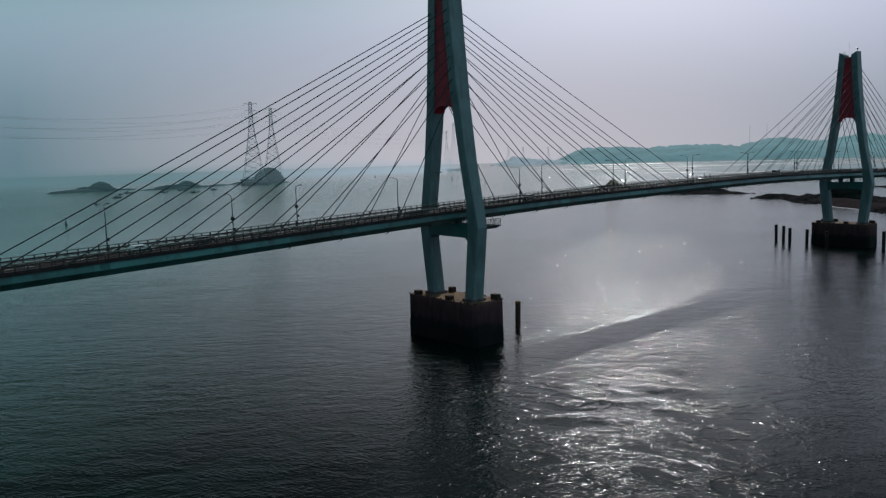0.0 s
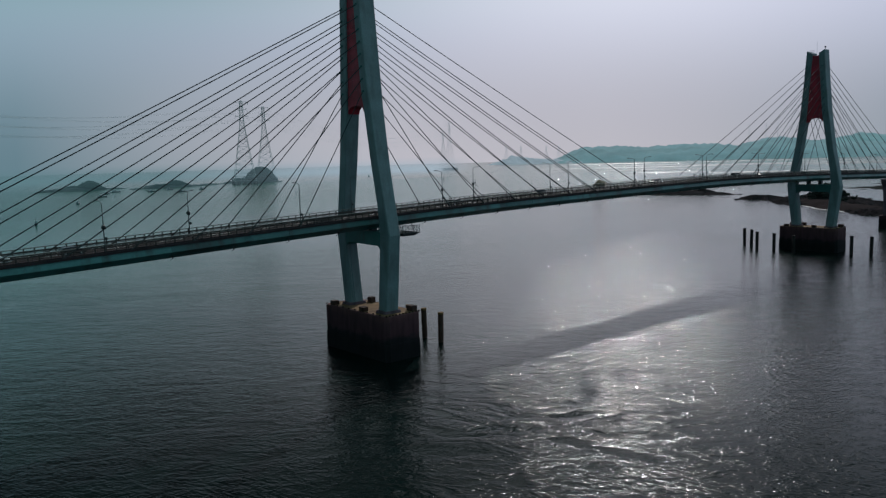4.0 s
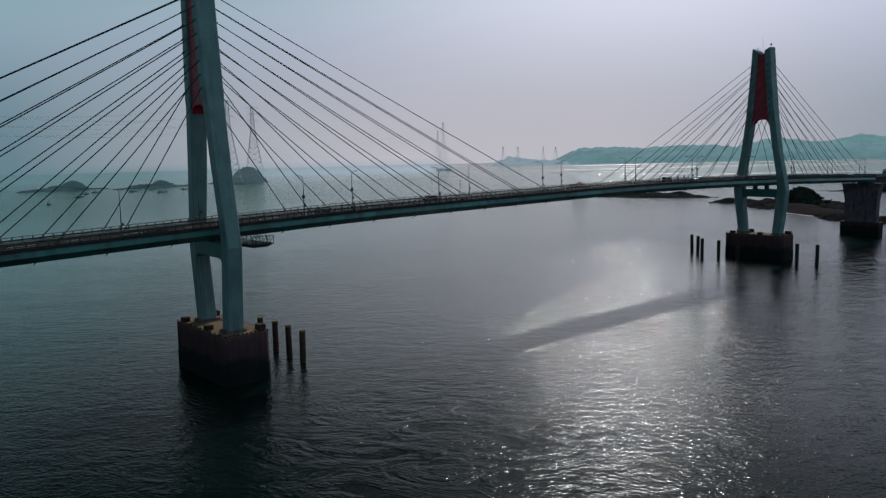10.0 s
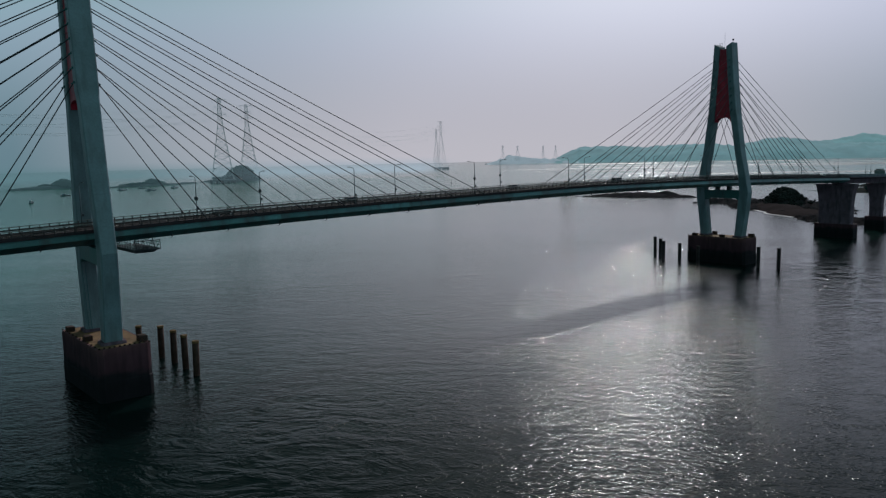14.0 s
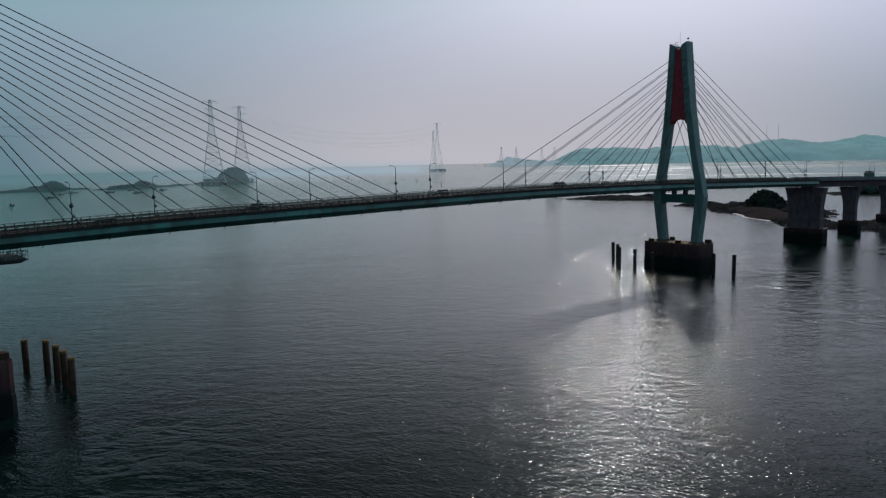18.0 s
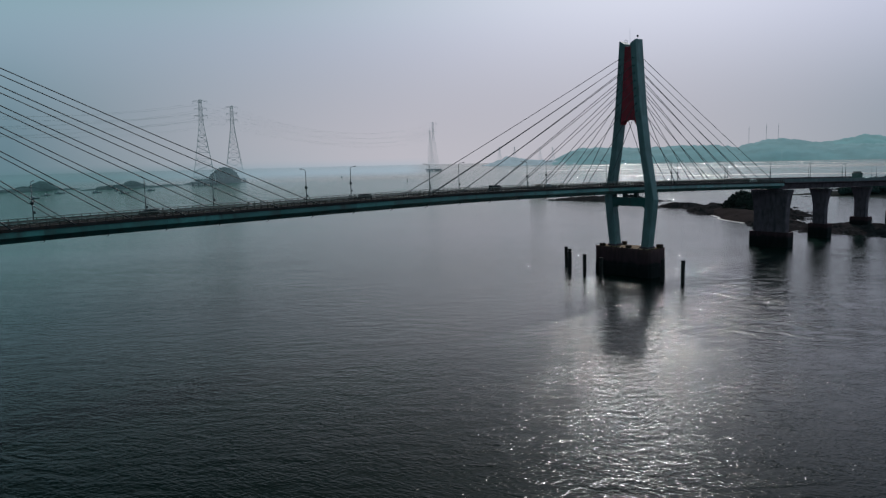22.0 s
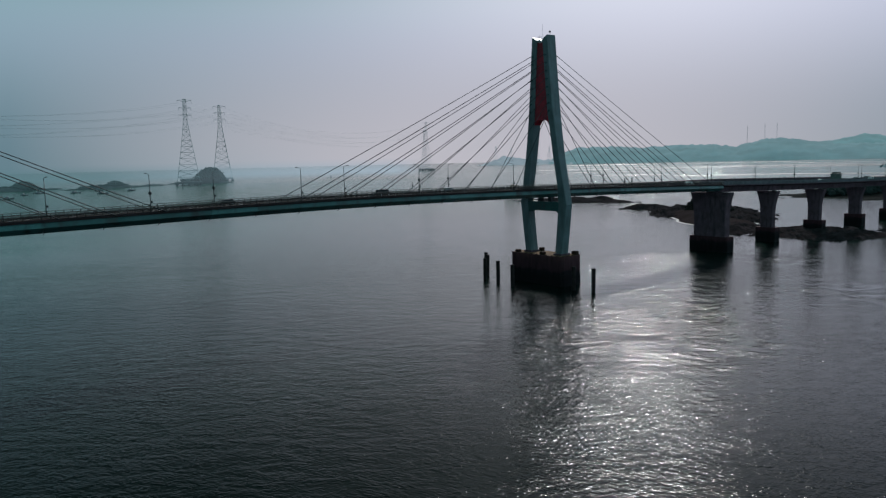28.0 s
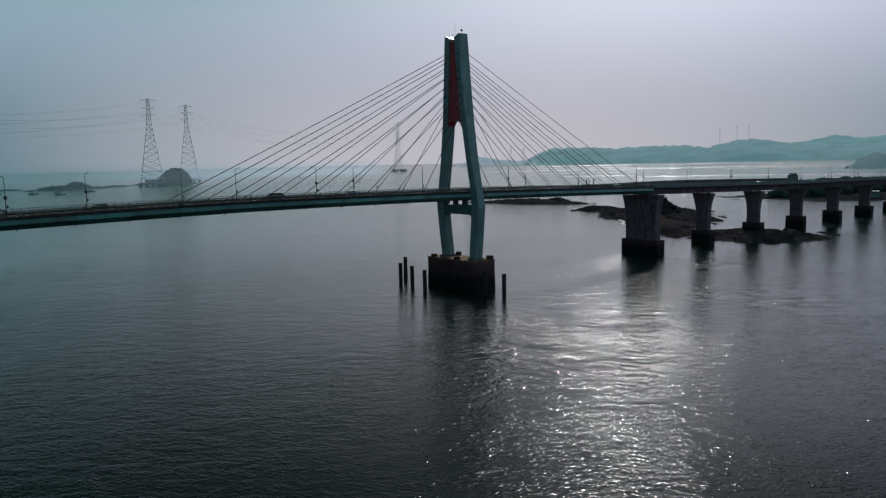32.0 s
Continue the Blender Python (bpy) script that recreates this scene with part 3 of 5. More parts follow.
# stay cables
for tx, ty in TOWERS:
    for f in (-1, 1):
        for s in (-1, 1):
            for i in range(8):
                za = (80.3 if tx > 100 else 79.75) - 2.72 * i
                xa = 102.85 - 11.65 * i
                xd = tx - 0.2 + f * xa
                top = pose(tx, ty, 0, 0, LEAN, TURN) @ Vector((f * 2.3, s * stay_y(za), za - 0.4))
                foot = Vector((xd, middle(xd) + s * 5.68, grade(xd) + 2.55))
                st = thing("stay_cable", tuple(foot), "thin black stay cable from the tower to the deck edge", "cable", "stay cables of the bridge")
                d = top - foot
                bm = nb()
                pts = []
                for j in range(9):
                    u = j / 8
                    p = d * u
                    p.z -= 0.35 * xa / 102.85 * 4 * u * (1 - u)
                    pts.append(p)
                hose(bm, pts, 0.104, 6)
                part("cable", bm, CABLE, st)
                bm = nb()
                dn = d.normalized()
                tube(bm, dn * -0.3, dn * 2.4, 0.17, 0.13, 8)
                part("anchor_sleeve", bm, DARK, st)

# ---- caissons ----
def caisson(x, y, extra):
    c = thing("pier_foundation", (x, y, 0), "stained dark concrete pier block standing in the water under a tower", "bridge pier", "tower foundations")
    bm = nb()
    loft(bm, [rect(-5.2, 5.2, -12.75, 12.75, -3, 0.9), rect(-5.15, 5.15, -12.7, 12.7, 3.9, 0.9), rect(-5.05, 5.05, -12.6, 12.6, 4.0, 0.9), rect(-5.05, 5.05, -12.6, 12.6, 10.2, 0.9), rect(-4.9, 4.9, -12.45, 12.45, 10.36, 0.9)])
    part("body", bm, CAISSON, c)
    bm = nb()
    loft(bm, [rect(-4.5, 4.5, -12, 12, 10.365, 0.8), rect(-4.5, 4.5, -12, 12, 10.4, 0.8)])
    part("top_floor", bm, RUST_TOP, c, "rust-brown stained top floor")
    for bx, by, sx, sy, h in extra:
        bm = nb()
        box(bm, bx - sx / 2, bx + sx / 2, by - sy / 2, by + sy / 2, 10.36, 10.4 + h, 0.08)
        part("mooring_block", bm, PILE, c, "rust-stained mooring block")
    bm = nb()
    for a, b in (((-4.7, -12.2), (-4.7, 12.2)), ((-4.7, -12.2), (4.7, -12.2))):
        k = 10
        for i in range(k + 1):
            u = i / k
            px_, py_ = a[0] + (b[0] - a[0]) * u, a[1] + (b[1] - a[1]) * u
            box(bm, px_ - 0.15, px_ + 0.15, py_ - 0.15, py_ + 0.15, 10.36, 10.62)
    part("edge_studs", bm, PILE, c, kind="stuff")


CAISSON = bpy.data.materials.new("tidal_stained_concrete")
CAISSON.use_nodes = True
n_, l_ = CAISSON.node_tree.nodes, CAISSON.node_tree.links
b_ = n_["Principled BSDF"]
b_.inputs["Roughness"].default_value = 0.85
b_.inputs["Specular IOR Level"].default_value = 0.15
tc_, sep_, nz_ = n_.new("ShaderNodeTexCoord"), n_.new("ShaderNodeSeparateXYZ"), n_.new("ShaderNodeTexNoise")
nz_.inputs["Scale"].default_value, nz_.inputs["Detail"].default_value = 0.45, 8
l_.new(tc_.outputs["Object"], sep_.inputs[0])
l_.new(tc_.outputs["Object"], nz_.inputs["Vector"])
ad_ = n_.new("ShaderNodeMath")
ad_.operation = 'MULTIPLY_ADD'
ad_.inputs[1].default_value = 3.0
l_.new(nz_.outputs["Fac"], ad_.inputs[0])
l_.new(sep_.outputs["Z"], ad_.inputs[2])
cr_ = n_.new("ShaderNodeValToRGB")
mr_ = n_.new("ShaderNodeMapRange")
mr_.inputs["From Min"].default_value, mr_.inputs["From Max"].default_value = 0, 12
l_.new(ad_.outputs[0], mr_.inputs["Value"])
l_.new(mr_.outputs[0], cr_.inputs["Fac"])
el_ = cr_.color_ramp.elements
el_[0].position, el_[0].color = 0.34, (0.010, 0.009, 0.011, 1)     # wet algae below high water
el_[1].position, el_[1].color = 1.0, (0.108, 0.048, 0.050, 1)
for pos, c in ((0.5, (0.016, 0.013, 0.016, 1)), (0.6, (0.058, 0.025, 0.032, 1)), (0.85, (0.076, 0.034, 0.041, 1))):
    e_ = el_.new(pos)
    e_.color = c
mp_, gr_, gm_, gs_ = n_.new("ShaderNodeMapping"), n_.new("ShaderNodeTexNoise"), n_.new("ShaderNodeMapRange"), n_.new("ShaderNodeVectorMath")
mp_.inputs["Scale"].default_value = (1, 1, 0.16)
gr_.inputs["Scale"].default_value, gr_.inputs["Detail"].default_value = 0.9, 7
for key, v in (("From Min", 0.32), ("From Max", 0.66), ("To Min", 0.72), ("To Max", 1.12)):
    gm_.inputs[key].default_value = v
gs_.operation = 'SCALE'
l_.new(tc_.outputs["Object"], mp_.inputs["Vector"])
l_.new(mp_.outputs[0], gr_.inputs["Vector"])
l_.new(gr_.outputs["Fac"], gm_.inputs["Value"])
l_.new(cr_.outputs[0], gs_.inputs[0])
l_.new(gm_.outputs[0], gs_.inputs["Scale"])
l_.new(gs_.outputs[0], b_.inputs["Base Color"])
bp_ = n_.new("ShaderNodeBump")
bp_.inputs["Strength"].default_value, bp_.inputs["Distance"].default_value = 0.5, 0.2
l_.new(nz_.outputs["Fac"], bp_.inputs["Height"])
l_.new(bp_.outputs[0], b_.inputs["Normal"])

BLOCKS = ((3.9, 5.2, 1.4, 1.6, 1.3), (3.9, -10.6, 1.5, 2.2, 1.2), (-3.9, 9.6, 1.5, 1.8, 1.0), (-3.9, -2.4, 1.5, 1.8, 1.0), (3.9, 10.8, 1.3, 1.5, 1.1))
caisson(0, 0.35, BLOCKS)
caisson(240, 0, BLOCKS)

# guard piles round the foundations
PILES = ((16.2, -6.0, 7.5), (16.6, 0.7, 7.6), (16.7, 7.3, 7.6), (16.3, 13.9, 7.6), (13.4, 19.7, 7.2),
         (240.3, 31.3, 8), (235.4, 25.5, 8), (228.2, 19.2, 8), (226.7, 10.7, 7.9), (224.2, 0.9, 7.7), (233.0, -19.3, 8), (234.2, -26.6, 8))
for px_, py_, pz_ in PILES:
    lean = random.uniform(-1.2, 1.2)
    pl = thing("guard_pile", (px_, py_, 0), "rusty steel guard pile standing in the water beside the pier", "pile", "guard piles")
    pl.matrix_basis = pose(px_, py_, 0, lean, random.uniform(-1, 1), random.uniform(0, 90))
    part("shaft", loft(nb(), [[(0.7 * math.cos(a), 0.7 * math.sin(a), z) for a in (2 * math.pi * i / 12 for i in range(12))] for z in (-3, 0, 2, pz_ - 0.5)]), PILE if px_ < 100 else DARK_PILE, pl, smooth=True)
    part("cap", loft(nb(), [[(r * math.cos(a), r * math.sin(a), z) for a in (2 * math.pi * i / 12 for i in range(12))] for z, r in ((pz_ - 0.5, 0.74), (pz_ - 0.05, 0.74), (pz_, 0.62))]), PILE_TOP if px_ < 100 else DARK_PILE, pl, "rust-stained cap")

# inspection gantry hanging under the deck beside the tower
gx, gz = 7.6, grade(7.6)
gan = thing("inspection_gantry", (gx, 0, gz), "grey steel truss maintenance gantry hung beneath the deck", "gantry")
for yy in (-6.3, 6.3):
    bm = nb()
    for zz in (-0.5, -2.2):
        tube(bm, (-2.6, yy, zz), (2.6, yy, zz), 0.07, 0.07, 6)
    for i in range(7):
        u = -2.6 + 5.2 * i / 6
        tube(bm, (u, yy, -0.5), (u, yy, -2.2), 0.05, 0.05, 5)
        if i < 6:
            tube(bm, (u, yy, -2.2 if i % 2 else -0.5), (u + 5.2 / 6, yy, -0.5 if i % 2 else -2.2), 0.05, 0.05, 5)
    part("side_truss", bm, DARK, gan)
bm = nb()
box(bm, -2.6, 2.6, -6.6, 6.6, -2.35, -2.2)
part("platform", bm, DARK, gan)
bm = nb()
loft(bm, [rect(-2.4, 1.2, -6.2, 6.2, -2.9), rect(-2.6, 2.3, -6.4, 6.4, -2.36)])
part("trough", bm, DARK, gan)
for i in range(9):
    bm = nb()
    u = -6.2 + 12.4 * i / 8
    tube(bm, (2.6, u, -2.2), (2.6, u, -1.0), 0.05, 0.05, 5)
    part("guard_post", bm, LAMPGLASS, gan)
    bm = nb()
    tube(bm, (-2.6, u, -2.2), (-2.6, u, -1.0), 0.05, 0.05, 5)
    part("guard_post", bm, LAMPGLASS, gan)
for xx in (-2.6, 2.6):
    for zz in (-1.0, -1.6):
        bm = nb()
        tube(bm, (xx, -6.3, zz), (xx, 6.3, zz), 0.05, 0.05, 5)
        part("guard_rail", bm, LAMPGLASS, gan, "whitish guard rail")
for xx in (-1.8, 1.8):
    for yy in (-5.2, 5.2):
        bm = nb()
        tube(bm, (xx, yy, -2.2), (xx, yy * 0.75, 0.6), 0.08, 0.08, 6)
        part("hanger", bm, DARK, gan)

# ---- viaduct ----
via = thing("viaduct_deck", (0, 0, 0), "dark concrete viaduct deck with solid parapets leading from the bridge", "viaduct")
CB = [(-2.9, -0.9), (2.9, -0.9), (3.6, 1.5), (6.0, 2.1), (6.0, 2.5), (-6.0, 2.5), (-6.0, 2.1), (-3.6, 1.5)]
x = XJ + 0.12
PIERX = (404.0, 455.0, 506.0, 556.5, 607.0, 657.5, 710.0)
edges = [XJ + 0.12] + list(PIERX) + [X1]
for a, b in zip(edges, edges[1:]):
    part("span", along(nb(), a, b - 0.06, CB, 8.8), CONCRETE, via)
part("road_surface", along(nb(), XJ, X1, [(-5.4, 2.505), (5.4, 2.505), (5.4, 2.56), (-5.4, 2.56)], 9), ASPHALT, via, "grey asphalt road surface")
for s in (-1, 1):
    x = XJ + 0.1
    while x < X1 - 1:
        x2 = min(x + 13.25, X1)
        part("parapet_panel", along(nb(), x, x2 - 0.05, [(s * 5.6, 2.504), (s * 5.98, 2.504), (s * 5.9, 3.75), (s * 5.66, 3.75)], 6.6), PARAPET, via)
        x = x2


def flared_pier(x, y, ztop, foot, shaft, cap, label):
    p = thing("viaduct_pier", (x, y, 0), label, "bridge pier", "viaduct piers")
    fx, fy, fz = foot
    bm = nb()
    loft(bm, [rect(-fx / 2, fx / 2, -fy / 2, fy / 2, -3, 0.4), rect(-fx / 2, fx / 2, -fy / 2, fy / 2, fz - 0.15, 0.4), rect(-fx / 2 + 0.15, fx / 2 - 0.15, -fy / 2 + 0.15, fy / 2 - 0.15, fz, 0.4)])
    part("footing", bm, CAISSON, p)
    sx, sy = shaft
    cx, cy = cap
    secs = []
    for i in range(11):
        u = i / 10
        w = max(0, (u - 0.35) / 0.65) ** 2.0
        secs.append(rect(-(sx + (cx - sx) * w) / 2, (sx + (cx - sx) * w) / 2, -(sy + (cy - sy) * w) / 2, (sy + (cy - sy) * w) / 2, fz + (ztop - fz) * u, 0.35))
    part("shaft", loft(nb(), secs), CONCRETE, p)
    for yy in (-cy / 4, cy / 4):
        bm = nb()
        box(bm, -0.6, 0.6, yy - 0.6, yy + 0.6, ztop, ztop + 0.35)
        part("bearing", bm, DARK, p)
    bm = nb()
    for dx in (-cx / 2 - 0.7, cx / 2):
        box(bm, dx, dx + 0.7, -cy / 2, cy / 2, ztop - 1.3, ztop - 1.2)
        for i in range(6):
            yy = -cy / 2 + cy * i / 5
            box(bm, dx + (0 if dx < 0 else 0.64), dx + (0.06 if dx < 0 else 0.7), yy - 0.03, yy + 0.03, ztop - 1.2, ztop - 0.2)
    part("service_walkway", bm, DARK, p)


flared_pier(353.2, 2.0, grade(353) - 0.98, (6.0, 19.0, 7.0), (4.6, 15.5), (5.4, 19.0), "broad dark concrete transition pier standing in the water")
for px_ in PIERX:
    flared_pier(px_, 1.7, grade(px_) - 1.27, (5.2, 10.2, 7.2), (3.3, 6.4), (3.7, 10.8), "dark flared concrete viaduct pier on a block footing")
flared_pier(-118.0, 0.0, grade(-118) - 0.37, (6.0, 17.0, 7.0), (4.6, 10.5), (5.4, 11.5), "broad dark concrete side pier standing in the water")

# ---- street lamps ----
def street_lamp(x, y, s, box_on):
    """s: the side of the road (-1 near rail, 1 far rail); the arm reaches over the road."""
    zb = grade(x) + (2.74 if x < XJ else 2.56)
    lp = thing("street_lamp", (x, y, zb), "slender grey steel street lamp on the bridge kerb", "street lamp", "street lamps on the bridge")
    part("pole", tube(nb(), (0, 0, 0), (0, 0, 8.4), 0.13, 0.08, 8), LAMPPOLE, lp, smooth=True)
    bm = nb()
    polyline(bm, [(0, 0, 8.35), (0, -s * 0.15, 8.6), (0, -s * 0.6, 8.78), (0, -s * 1.9, 8.95)], 0.06, 6)
    part("arm", bm, LAMPPOLE, lp)
    bm = nb()
    loft(bm, [[(dx * 0.16 * w, -s * yy, 8.95 + dz * 0.08 * w) for dx, dz in ((-1, -1), (1, -1), (1, 1), (-1, 1))] for yy, w in ((1.8, 0.5), (2.0, 1), (2.6, 1), (2.75, 0.5))])
    lum = part("luminaire", bm, DARK, lp)
    bm = nb()
    box(bm, -0.12, 0.12, -s * 2.3 - 0.25, -s * 2.3 + 0.25, 8.84, 8.87)
    part("lens", bm, LAMPGLASS, lum)
    bm = nb()
    tube(bm, (0, 0, 0), (0, 0, 0.9), 0.2, 0.16, 8)
    part("base_sleeve", bm, DARK, lp)
    bm = nb()
    box(bm, 0.12, 0.5, -0.2, 0.2, 2.0, 2.5, 0.04)
    part("control_box", bm, DARK, lp)
    if box_on:
        bm = nb()
        bmesh.ops.create_uvsphere(bm, u_segments=10, v_segments=8, radius=0.42, matrix=Matrix.Translation((0, 0, 4.3)) @ Matrix.Diagonal((1, 0.7, 1.1, 1)))
        part("banner_drum", bm, DARK, lp, "dark round fitting at mid height")


LAMPPOLE = material("grey_lamp_pole", (0.10, 0.11, 0.12), 0.5, vary=0.15, scale=0.8, fine=5, bump=0.03)
k = 0
x = -141.5
while x < 770:
    street_lamp(x, middle(x) - 4.95, -1, k % 2 == 0)
    street_lamp(x - 20.2, middle(x - 20.2) + 4.95, 1, k % 2 == 1) if x - 20.2 > X0 else None
    x += 40.1
    k += 1


# ---- islands, shores ----
def land(name, label, category, x0, x1, y0, y1, height, mat, cells=48, kind=""):
    """A piece of land from a height function; what lies under the water stays hidden there."""
    bm = nb()
    nx, ny = cells, max(8, round(cells * (y1 - y0) / (x1 - x0)))
    ny = min(ny, 160)
    grid = [[bm.verts.new((x0 + (x1 - x0) * i / nx, y0 + (y1 - y0) * j / ny, 0)) for j in range(ny + 1)] for i in range(nx + 1)]
    for col in grid:
        for v in col:
            v.co.z = height(v.co.x, v.co.y)
    for i in range(nx):
        for j in range(ny):
            q = (grid[i][j], grid[i + 1][j], grid[i + 1][j + 1], grid[i][j + 1])
            if max(v.co.z for v in q) > -0.8:
                bm.faces.new(q)
    bmesh.ops.delete(bm, geom=[v for v in bm.verts if not v.link_faces], context='VERTS')
    ob = new(name, mesh_of(bm, name, mat))
    return tagged(ob, label, category, kind=kind)


def bumps(spots, rough=1.0, freq=0.06):
    """Height from round spots (x, y, radius x, radius y, turn, height), with rough ground."""
    pre = [(x, y, rx, ry, math.cos(radians(a)), math.sin(radians(a)), h) for x, y, rx, ry, a, h in spots]

    def f(x, y):
        top = -1.5
        w = noise.noise((x * freq, y * freq, 3.1))
        for cx, cy, rx, ry, c, s, h in pre:
            dx, dy = x - cx, y - cy
            d = math.hypot((dx * c + dy * s) / rx, (-dx * s + dy * c) / ry) + 0.22 * w
            if d < 1.3:
                top = max(top, h * (1 - d * d) if d < 1 else -1.2 * (d - 1) / 0.3)
        if top > -1:
            top += rough * (noise.noise((x * freq * 3, y * freq * 3, 1.7)) + 0.5 * noise.noise((x * freq * 9, y * freq * 9, 8.2)))
        return top
    return f


def clump(bm, at, r, seed):
    """A small ragged crown of leaf clumps."""
    rnd = random.Random(seed)
    m = Matrix.Translation(at) @ Matrix.Rotation(rnd.uniform(0, 6), 4, 'Z') @ Matrix.Diagonal((r * rnd.uniform(0.8, 1.2), r * rnd.uniform(0.8, 1.2), r * rnd.uniform(0.75, 1.15), 1))
    vs = bmesh.ops.create_icosphere(bm, subdivisions=1, radius=1, matrix=m)["verts"]
    for v in vs:
        v.co += Vector((rnd.uniform(-1, 1), rnd.uniform(-1, 1), rnd.uniform(-1, 1))) * r * 0.22


def woods(name, label, spots, height, per, size, mat, seed):
    """Many ragged crowns on a piece of land: one object of stuff."""
    rnd = random.Random(seed)
    tmp = nb()
    clump(tmp, (0, 0, 0), 1.0, seed)
    tmp.verts.ensure_lookup_table()
    shape = [v.co.copy() for v in tmp.verts]
    faces0 = [[v.index for v in f.verts] for f in tmp.faces]
    tmp.free()
    verts, faces = [], []
    for cx, cy, rx, ry, a, n_ in spots:
        c, s = math.cos(radians(a)), math.sin(radians(a))
        for _ in range(n_):
            t, r = rnd.uniform(0, 2 * math.pi), math.sqrt(rnd.random())
            u, v = rx * r * math.cos(t), ry * r * math.sin(t)
            x, y = cx + u * c - v * s, cy + u * s + v * c
            z = height(x, y)
            if z < 0.6:
                continue
            tall = size * rnd.uniform(0.6, 1.3)
            for k in range(per):
                p = Vector((x + rnd.gauss(0, 0.45) * tall, y + rnd.gauss(0, 0.45) * tall, z + tall * rnd.uniform(0.3, 1.05)))
                q = tall * rnd.uniform(0.28, 0.6)
                rot = Matrix.Rotation(rnd.uniform(0, 6.28), 3, 'Z') @ Matrix.Rotation(rnd.uniform(0, 3), 3, 'X')
                base = len(verts)
                verts += [p + (rot @ w) * q * (1 + rnd.uniform(-0.2, 0.2)) for w in shape]
                faces += [[base + i for i in f] for f in faces0]
    me = bpy.data.meshes.new(name)
    me.from_pydata(verts, [], faces)
    me.materials.append(mat)
    return tagged(new(name, me), label, "trees", kind="stuff")


# rocky island behind the second tower, with the spit under the viaduct
ISL = ((545, 122, 60, 38, 40, 5), (531, 112, 21, 15, 40, 13.0), (556, 178, 26, 10, 110, 3.5), (492, 88, 36, 14, 45, 2.0), (450, 46, 32, 17, 35, 2.8), (456, 2, 36, 28, -50, 2.6), (445, -18, 24, 15, -20, 2.4), (516, 80, 34, 22, 30, 4.0))
h_isl = bumps(ISL, 1.9, 0.06)
land("rocky_island", "low dark rocky tidal island with a wooded mound behind the bridge", "island", 395, 650, -50, 225, h_isl, ROCK, 150)
woods("island_trees", "dark green wooded mound on the rocky island", ((531, 112, 17, 12, 40, 380), (534, 112, 32, 20, 40, 70)), h_isl, 6, 1.6, LEAF, 5)
h_bch = bumps(((512, 106, 52, 19, 46, 4.2), (480, 76, 36, 20, 45, 3.4), (455, 48, 26, 14, 40, 2.6)), 0.12, 0.03)
land("sandy_beach", "smooth brown sandy beach sloping from the rocky island", "beach", 425, 575, 25, 165, h_bch, material("wet_brown_sand", (0.042, 0.033, 0.034), 0.95, vary=0.2, scale=0.05, fine=0.8, bump=0.2, spec=0.0), 90)
h_edge = bumps(((511, 105.5, 54, 20.5, 46, 0.4), (479, 75.5, 38, 21.5, 45, 0.4), (454, 47.5, 28, 15.5, 40, 0.4)), 0.05, 0.03)
land("beach_edge", "narrow pale wash line along the foot of the beach", "beach", 425, 575, 25, 165, h_edge, material("pale_wet_sand", (0.34, 0.32, 0.32), 0.7, vary=0.3, scale=0.2, fine=2, bump=0.2), 110)
h_low = bumps(((598, 292, 58, 17, 108, 4.2), (609, 268, 17, 9, 100, 5.6)), 1.0, 0.06)
land("tidal_islet", "flat dark rocky islet showing beneath the deck", "island", 560, 650, 225, 375, h_low, ROCK, 50)
h_br = bumps(((660, 434, 15, 12, 20, 11.5),), 1.0, 0.08)
land("grassy_islet", "small rounded brown islet seen beyond the deck", "island", 636, 684, 412, 456, h_br, material("dry_brown_grass", (0.16, 0.12, 0.085), 0.9, vary=0.3, scale=0.1, fine=0.8, bump=0.5), 40)

# islets on the far water, with haze mixed into their rock and foliage colours
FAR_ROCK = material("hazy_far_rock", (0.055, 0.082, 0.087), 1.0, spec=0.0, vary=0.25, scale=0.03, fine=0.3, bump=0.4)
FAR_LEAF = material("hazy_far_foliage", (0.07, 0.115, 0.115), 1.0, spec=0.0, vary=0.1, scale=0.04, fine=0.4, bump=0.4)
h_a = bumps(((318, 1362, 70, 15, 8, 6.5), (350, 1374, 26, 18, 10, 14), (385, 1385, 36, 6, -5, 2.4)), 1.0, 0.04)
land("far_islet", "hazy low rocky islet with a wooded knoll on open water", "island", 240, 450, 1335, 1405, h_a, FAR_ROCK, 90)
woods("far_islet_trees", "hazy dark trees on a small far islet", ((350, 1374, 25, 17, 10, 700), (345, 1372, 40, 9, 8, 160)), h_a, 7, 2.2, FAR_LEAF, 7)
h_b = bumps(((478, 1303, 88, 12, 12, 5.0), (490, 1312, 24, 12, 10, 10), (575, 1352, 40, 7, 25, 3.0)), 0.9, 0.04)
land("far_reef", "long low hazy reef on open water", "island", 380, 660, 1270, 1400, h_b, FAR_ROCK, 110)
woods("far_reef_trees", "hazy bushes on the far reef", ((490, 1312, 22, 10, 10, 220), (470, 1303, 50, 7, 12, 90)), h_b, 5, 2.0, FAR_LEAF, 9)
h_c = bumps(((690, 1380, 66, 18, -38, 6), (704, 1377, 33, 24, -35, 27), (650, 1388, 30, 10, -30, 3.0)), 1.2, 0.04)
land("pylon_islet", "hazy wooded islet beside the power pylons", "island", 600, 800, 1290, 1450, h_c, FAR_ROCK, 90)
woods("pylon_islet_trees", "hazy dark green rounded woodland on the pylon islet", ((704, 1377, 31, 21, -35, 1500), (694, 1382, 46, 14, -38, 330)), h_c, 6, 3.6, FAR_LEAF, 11)

